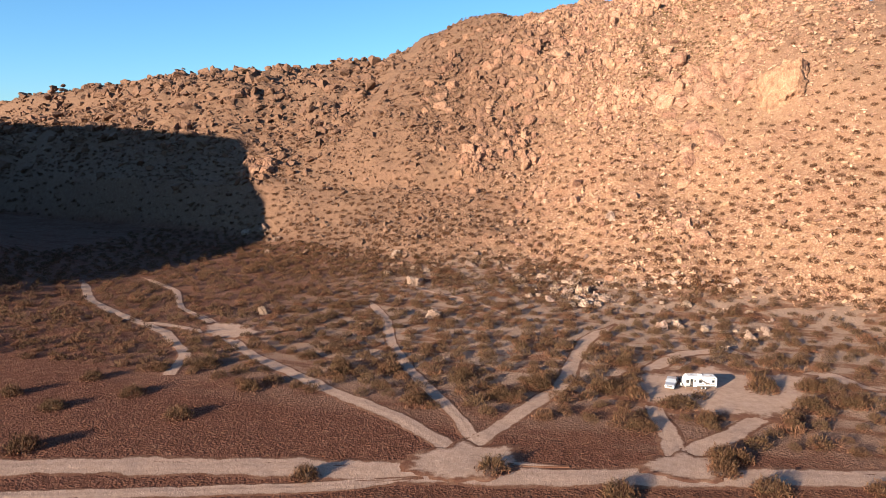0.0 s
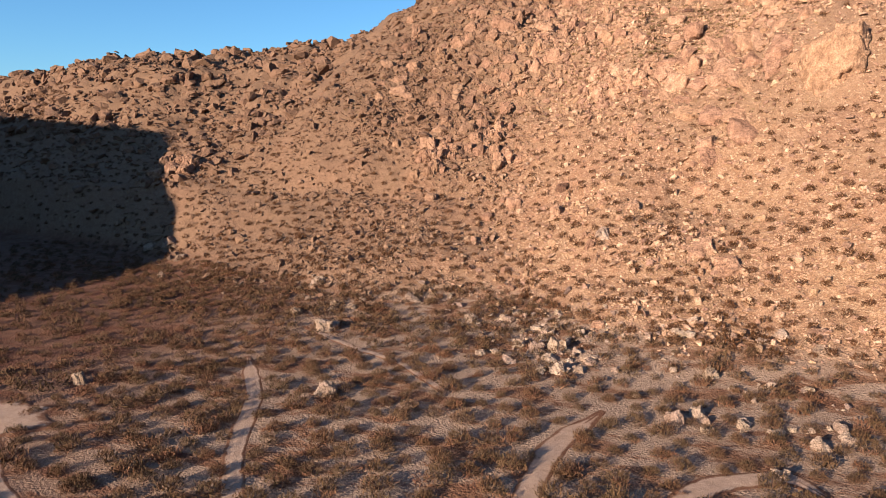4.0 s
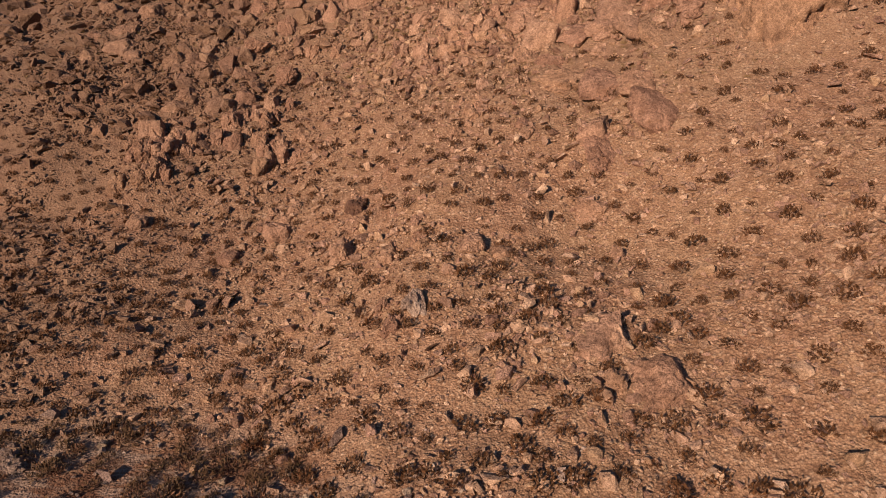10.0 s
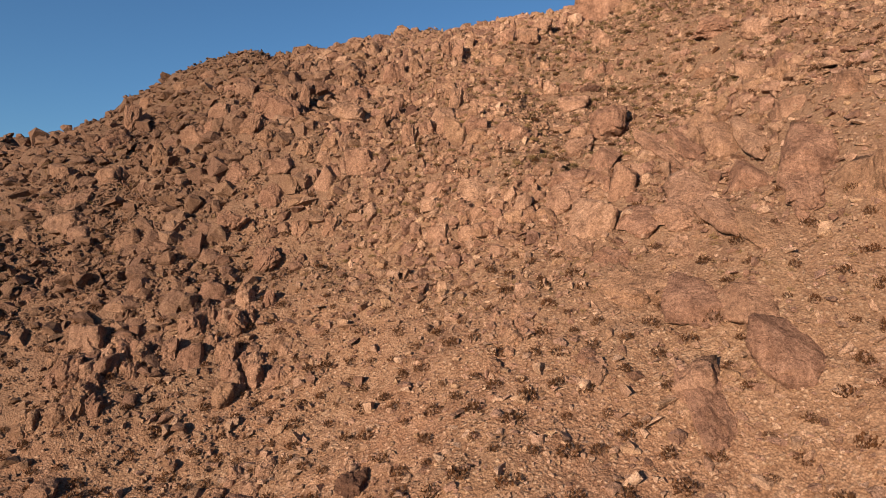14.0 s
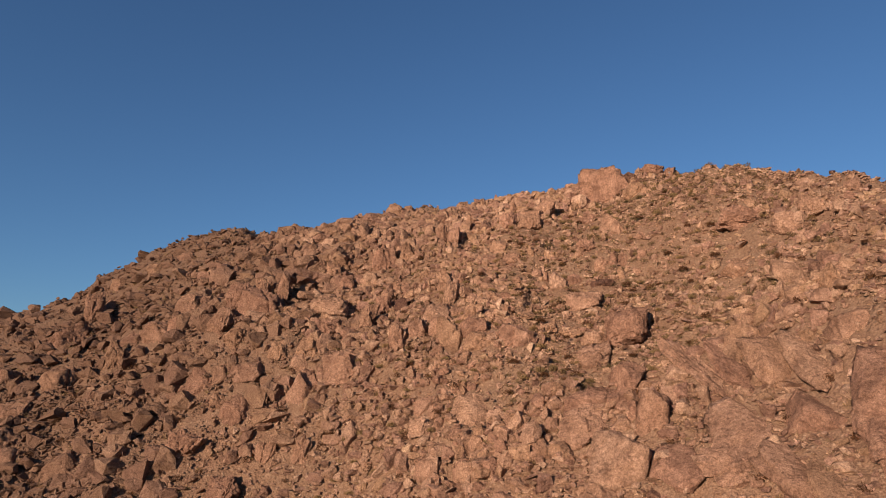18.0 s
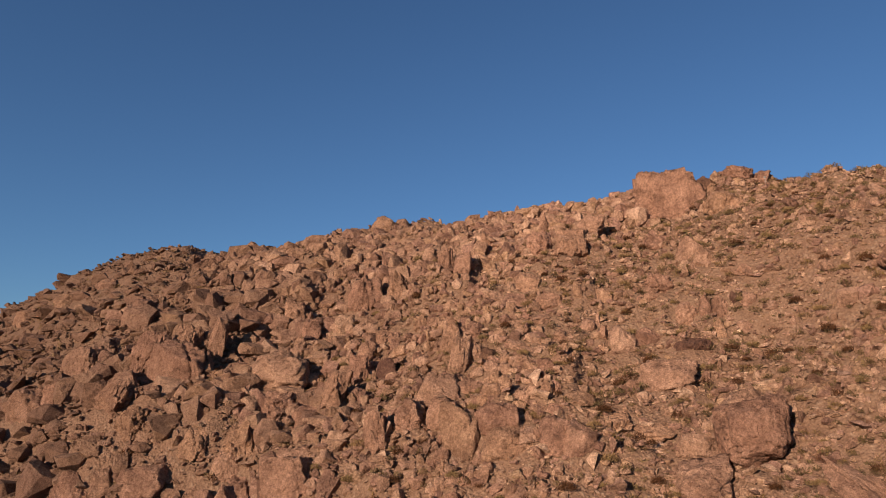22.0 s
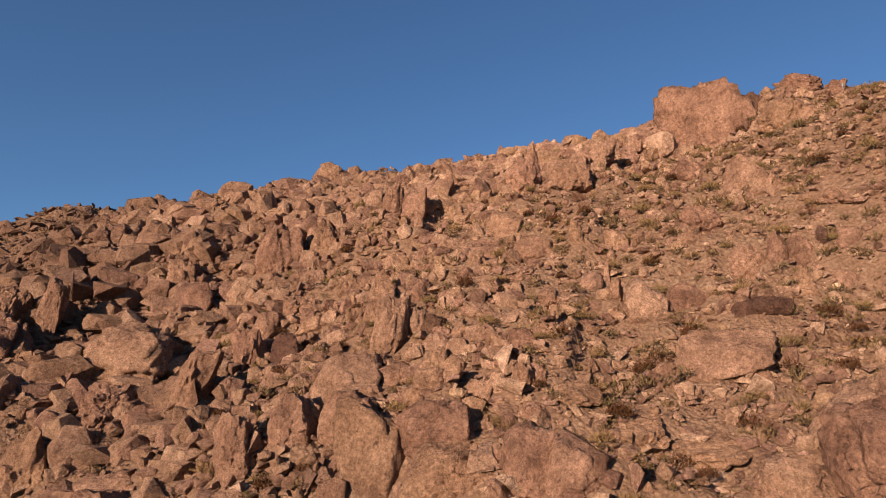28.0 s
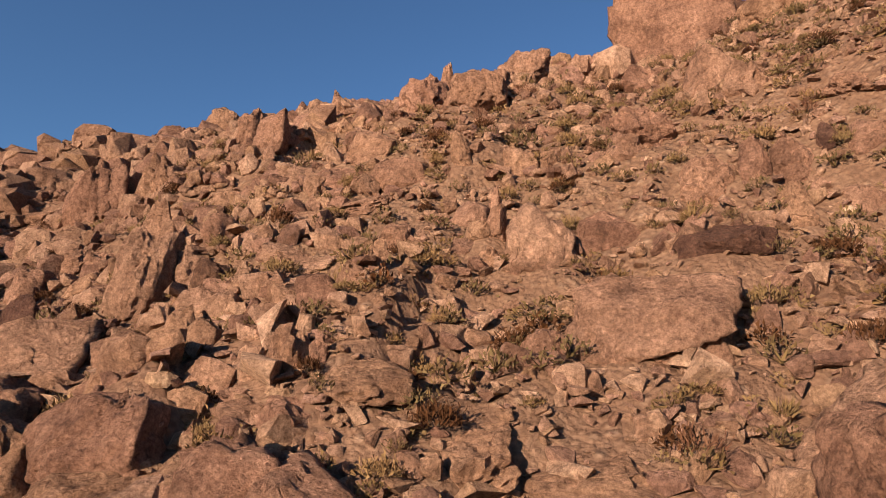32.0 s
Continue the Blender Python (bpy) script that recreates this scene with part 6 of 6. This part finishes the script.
# ---------------------------------------------------------------- the parked trailer and pickup
def paint(name, colour, rough=0.35, metal=0.0, dirt=0.25):
    mat, nt, bsdf = shader(name)
    pos = place_of(nt)
    dusty = tuple(0.55 * c + 0.45 * d for c, d in zip(colour, (0.33, 0.24, 0.17)))
    col = ramp(nt, noise_fac(nt, pos, 1.7, 5, 0.65), ((0.42, colour), (0.42 + 0.5 * (1 - dirt) + 0.05, dusty)))
    nt.links.new(col, bsdf.inputs["Base Color"])
    bsdf.inputs["Roughness"].default_value = rough
    bsdf.inputs["Metallic"].default_value = metal
    bumped(nt, bsdf, noise_fac(nt, pos, 9, 3), 0.004, 0.4)
    return mat


WHITE = paint("white_gelcoat", (0.66, 0.64, 0.61), dirt=0.5)
SILVER = paint("silver_car_paint", (0.42, 0.43, 0.45), 0.3, 0.5)
DARK_GLASS = paint("tinted_glass", (0.02, 0.022, 0.025), 0.08, 0.0, 0.05)
RUBBER = paint("tyre_rubber", (0.03, 0.03, 0.03), 0.85)
STEEL = paint("dull_steel", (0.40, 0.40, 0.40), 0.4, 0.8)
STRIPE = paint("dark_stripe", (0.07, 0.06, 0.06), 0.4)
CLOTH = paint("awning_cloth", (0.12, 0.12, 0.13), 0.9)
LAMP_RED = paint("red_lamp", (0.45, 0.03, 0.02), 0.2)
LAMP_CLEAR = paint("clear_lamp", (0.75, 0.75, 0.72), 0.12)


def solid(bm, name, material, parent, label="", smooth=False):
    me = bpy.data.meshes.new(name)
    bmesh.ops.recalc_face_normals(bm, faces=bm.faces)
    bm.to_mesh(me)
    bm.free()
    me.materials.append(material)
    me.polygons.foreach_set("use_smooth", np.full(len(me.polygons), smooth))
    ob = new(name, me)
    ob.parent = parent
    return tagged(ob, label) if label else ob


def slab(x0, x1, y0, y1, z0, z1, bevel=0.02, segments=2):
    bm = bmesh.new()
    m = Matrix.Translation(((x0 + x1) / 2, (y0 + y1) / 2, (z0 + z1) / 2)) @ Matrix.Diagonal((x1 - x0, y1 - y0, z1 - z0, 1))
    bmesh.ops.create_cube(bm, size=1, matrix=m)
    if bevel:
        bmesh.ops.bevel(bm, geom=bm.edges[:], offset=bevel, segments=segments, affect='EDGES')
    return bm


def outline(points, y0, y1, bevel=0.06):
    """A side view of x, z points drawn out from y0 to y1."""
    bm = bmesh.new()
    a = [bm.verts.new((x, y0, z)) for x, z in points]
    b = [bm.verts.new((x, y1, z)) for x, z in points]
    bm.faces.new(a)
    bm.faces.new(b[::-1])
    for i in range(len(points)):
        j = (i + 1) % len(points)
        bm.faces.new((a[j], a[i], b[i], b[j]))
    if bevel:
        bmesh.ops.bevel(bm, geom=bm.edges[:], offset=bevel, segments=3, affect='EDGES')
    return bm


def rod(x, y, z, radius, length, axis='Y', sides=20, bevel=0.0):
    bm = bmesh.new()
    turn = {'Y': Matrix.Rotation(radians(90), 4, 'X'), 'X': Matrix.Rotation(radians(90), 4, 'Y'), 'Z': Matrix.Identity(4)}[axis]
    bmesh.ops.create_cone(bm, cap_ends=True, segments=sides, radius1=radius, radius2=radius, depth=length, matrix=Matrix.Translation((x, y, z)) @ turn)
    if bevel:
        rims = [e for e in bm.edges if len(e.link_faces) == 2 and e.calc_face_angle(0) > 1]
        bmesh.ops.bevel(bm, geom=rims, offset=bevel, segments=2, affect='EDGES')
    return bm


def wheel(parent, x, y, radius, width):
    hub = new("wheel")
    hub.parent = parent
    hub.location = (x, y, radius)
    solid(rod(0, 0, 0, radius, width, bevel=0.05), "tyre", RUBBER, hub, "dusty black tyre", True)
    solid(rod(0, -math.copysign(width * 0.5, -y), 0, radius * 0.58, 0.04, bevel=0.01), "rim", STEEL, hub, "steel wheel rim", True)


def trailer():
    """A white travel trailer, its front to the west; the long side with the door faces the road."""
    t = new("travel_trailer")
    L, W, h0, h1 = 7.4, 2.45, 0.62, 3.15
    body = solid(outline(((0.35, h0), (L - 0.25, h0), (L, h0 + 0.5), (L, h1 - 0.35), (L - 0.3, h1), (0.75, h1), (0.2, h1 - 0.55), (0.0, 1.75), (0.08, h0 + 0.25)), -W / 2, W / 2), "body", WHITE, t, "white ribbed trailer shell", False)
    for k in range(6):
        z = 0.95 + 0.36 * k
        solid(slab(0.5, L - 0.4, -W / 2 - 0.012, -W / 2 + 0.02, z, z + 0.03, 0.0), "wall_rib", WHITE, body)
    for x0, x1, z0, z1 in ((0.35, 1.2, 1.55, 2.45), (3.2, 4.1, 1.65, 2.4), (6.2, 6.9, 1.75, 2.45)):
        win = solid(slab(x0, x1, -W / 2 - 0.04, -W / 2 + 0.03, z0, z1, 0.02), "window", STEEL, t, "aluminium window frame with dark glass")
        solid(slab(x0 + 0.07, x1 - 0.07, -W / 2 - 0.052, -W / 2 - 0.03, z0 + 0.07, z1 - 0.07, 0.0), "pane", DARK_GLASS, win, "tinted window pane")
    door = solid(slab(2.1, 2.85, -W / 2 - 0.05, -W / 2 + 0.03, h0 + 0.08, 2.65, 0.02), "door", WHITE, t, "white entry door")
    solid(slab(2.25, 2.7, -W / 2 - 0.062, -W / 2 - 0.04, 1.85, 2.45, 0.0), "pane", DARK_GLASS, door, "dark door window")
    solid(slab(2.70, 2.78, -W / 2 - 0.09, -W / 2 - 0.045, 1.45, 1.6, 0.01), "door_handle", STEEL, door, "small metal handle")
    # flat dark panel puts the shade inside the open doorway onto the wall
    solid(slab(1.35, 2.06, -W / 2 - 0.02, -W / 2 + 0.03, h0 + 0.08, 2.6, 0.0), "doorway", DARK_GLASS, t, "dark flat panel for the shade of an open doorway")
    solid(slab(0.4, L - 0.3, -W / 2 - 0.015, -W / 2 + 0.02, h0 + 0.01, 0.98, 0.0), "skirt_panel", STRIPE, t, "dark lower side panel")
    for z in (1.35, 1.20):
        solid(slab(0.2, L - 0.15, -W / 2 - 0.022, -W / 2 + 0.01, z, z + 0.09, 0.0), "stripe", STRIPE, t, "dark side stripe")
    solid(outline(((3.2, 2.55), (3.9, 2.55), (5.2, 1.75), (6.9, 1.35), (5.0, 1.40)), -W / 2 - 0.024, -W / 2 + 0.01, 0.0), "swoosh", STRIPE, t, "dark slanting side decoration")
    awn = solid(rod(4.6, -W / 2 - 0.11, 2.92, 0.085, 4.6, 'X', 16), "awning", CLOTH, t, "rolled grey awning", True)
    for x in (2.5, 6.7):
        solid(slab(x, x + 0.06, -W / 2 - 0.09, -W / 2 - 0.02, 0.9, 2.9, 0.01), "awning_arm", STEEL, awn, "folded awning arm")
    solid(slab(3.3, 4.2, -0.42, 0.42, h1 - 0.02, h1 + 0.28, 0.08, 3), "air_conditioner", WHITE, t, "white rooftop air conditioner")
    for x, y in ((1.6, 0.3), (5.9, -0.3)):
        solid(slab(x, x + 0.42, y - 0.21, y + 0.21, h1 - 0.02, h1 + 0.12, 0.03), "roof_vent", STEEL, t, "roof vent lid")
    solid(slab(L - 0.02, L + 0.10, -W / 2 + 0.15, W / 2 - 0.15, 0.5, 0.66, 0.03), "bumper", STEEL, t, "rear steel bumper")
    for y in (-1.0, 1.0):
        solid(slab(L - 0.01, L + 0.03, y - 0.08, y + 0.08, 1.0, 1.3, 0.01), "tail_lamp", LAMP_RED, t, "red tail lamp")
    for y in (-W / 2 + 0.12, W / 2 - 0.12):
        for x in (4.1, 4.95):
            wheel(t, x, y, 0.36, 0.22)
    for y in (-0.45, 0.45):
        b = slab(-1.15, 0.6, -0.05, 0.05, 0.48, 0.6, 0.01)
        bmesh.ops.rotate(b, verts=b.verts, cent=(-1.15, 0, 0.5), matrix=Matrix.Rotation(0.25 * (1 if y > 0 else -1), 3, 'Z'))
        solid(b, "drawbar", STEEL, t, "steel drawbar")
    for y in (-0.18, 0.18):
        solid(rod(-0.35, y, 0.86, 0.15, 0.5, 'Z', 16, 0.05), "gas_bottle", WHITE, t, "white gas bottle", True)
    solid(rod(-1.05, 0, 0.3, 0.05, 0.6, 'Z', 10), "jockey_leg", STEEL, t, "front jack leg")
    for z, d in ((0.22, 0.62), (0.42, 0.36)):
        solid(slab(2.1, 2.85, -W / 2 - d, -W / 2 - d + 0.28, z, z + 0.04, 0.01), "step_tread", STEEL, t, "folding entry step")
    for x in (0.5, L - 0.5):
        for y in (-0.9, 0.9):
            solid(slab(x - 0.05, x + 0.05, y - 0.05, y + 0.05, 0.0, h0 + 0.05, 0.01), "stabiliser", STEEL, t, "stabiliser leg")
    x, y = 2.8, 148.0
    t.matrix_basis = pose(x, y, float(height(x + 3.6, y + 1.1)) + 0.15, rz=14) @ Matrix.Diagonal((0.88, 0.88, 0.86, 1))
    tagged(t, "white travel trailer with dark stripes parked on bare sand", "trailer")


def pickup():
    """A silver pickup seen from its front, parked beside the trailer."""
    c = new("pickup_truck")
    W = 0.95
    side = ((0.0, 0.55), (0.0, 1.0), (0.15, 1.12), (1.55, 1.2), (2.25, 1.80), (3.7, 1.82), (4.0, 1.25), (5.6, 1.22), (5.65, 0.6), (5.3, 0.5), (0.2, 0.45))
    solid(outline(side, -W, W, 0.07), "body", SILVER, c, "silver pickup body")
    solid(outline(((1.62, 1.22), (2.2, 1.73), (2.28, 1.73), (1.72, 1.22)), -W + 0.1, W - 0.1, 0.0), "windscreen", DARK_GLASS, c, "dark windscreen")
    for y in (-W - 0.012, W - 0.012):
        solid(outline(((1.95, 1.25), (2.35, 1.72), (3.6, 1.74), (3.75, 1.28)), y, y + 0.024, 0.0), "side_window", DARK_GLASS, c, "dark side window")
        solid(slab(1.7, 1.85, y - 0.12, y + 0.14, 1.2, 1.42, 0.03), "mirror", SILVER, c, "door mirror")
    solid(slab(-0.05, 0.03, -0.55, 0.55, 0.68, 0.98, 0.02), "grille", STRIPE, c, "dark front grille")
    solid(slab(-0.12, 0.08, -W, W, 0.42, 0.62, 0.04), "front_bumper", STEEL, c, "steel front bumper")
    solid(slab(5.6, 5.75, -W, W, 0.45, 0.62, 0.04), "rear_bumper", STEEL, c, "steel rear bumper")
    for y in (-0.78, 0.78):
        solid(slab(-0.03, 0.05, y - 0.15, y + 0.15, 0.75, 0.95, 0.02), "headlight", LAMP_CLEAR, c, "clear headlight")
        solid(slab(5.6, 5.68, y - 0.1, y + 0.1, 0.85, 1.15, 0.02), "tail_lamp", LAMP_RED, c, "red tail lamp")
        for x in (1.0, 4.5):
            wheel(c, x, math.copysign(W - 0.1, y), 0.38, 0.24)
    solid(slab(4.1, 5.5, -W + 0.12, W - 0.12, 1.235, 1.26, 0.0), "bed_liner", STRIPE, c, "dark truck bed")
    x, y = 0.2, 145.2
    c.matrix_basis = pose(x, y, float(height(x, y + 2)) + 0.15, rz=82)
    tagged(c, "silver pickup truck parked on sand beside a trailer", "pickup truck")


trailer()
pickup()


def summit_post():
    p = new("summit_post")
    solid(rod(0, 0, 1.0, 0.05, 2.2, 'Z', 8), "pole", STRIPE, p)
    solid(slab(-0.22, 0.22, -0.03, 0.03, 1.75, 2.0, 0.01), "plate", STRIPE, p, "small dark plate")
    x, y = 14.5, 396.0
    p.matrix_basis = pose(x, y, float(height(x, y)) + 0.6)
    tagged(p, "thin dark marker post standing on the hill top", "post")


summit_post()
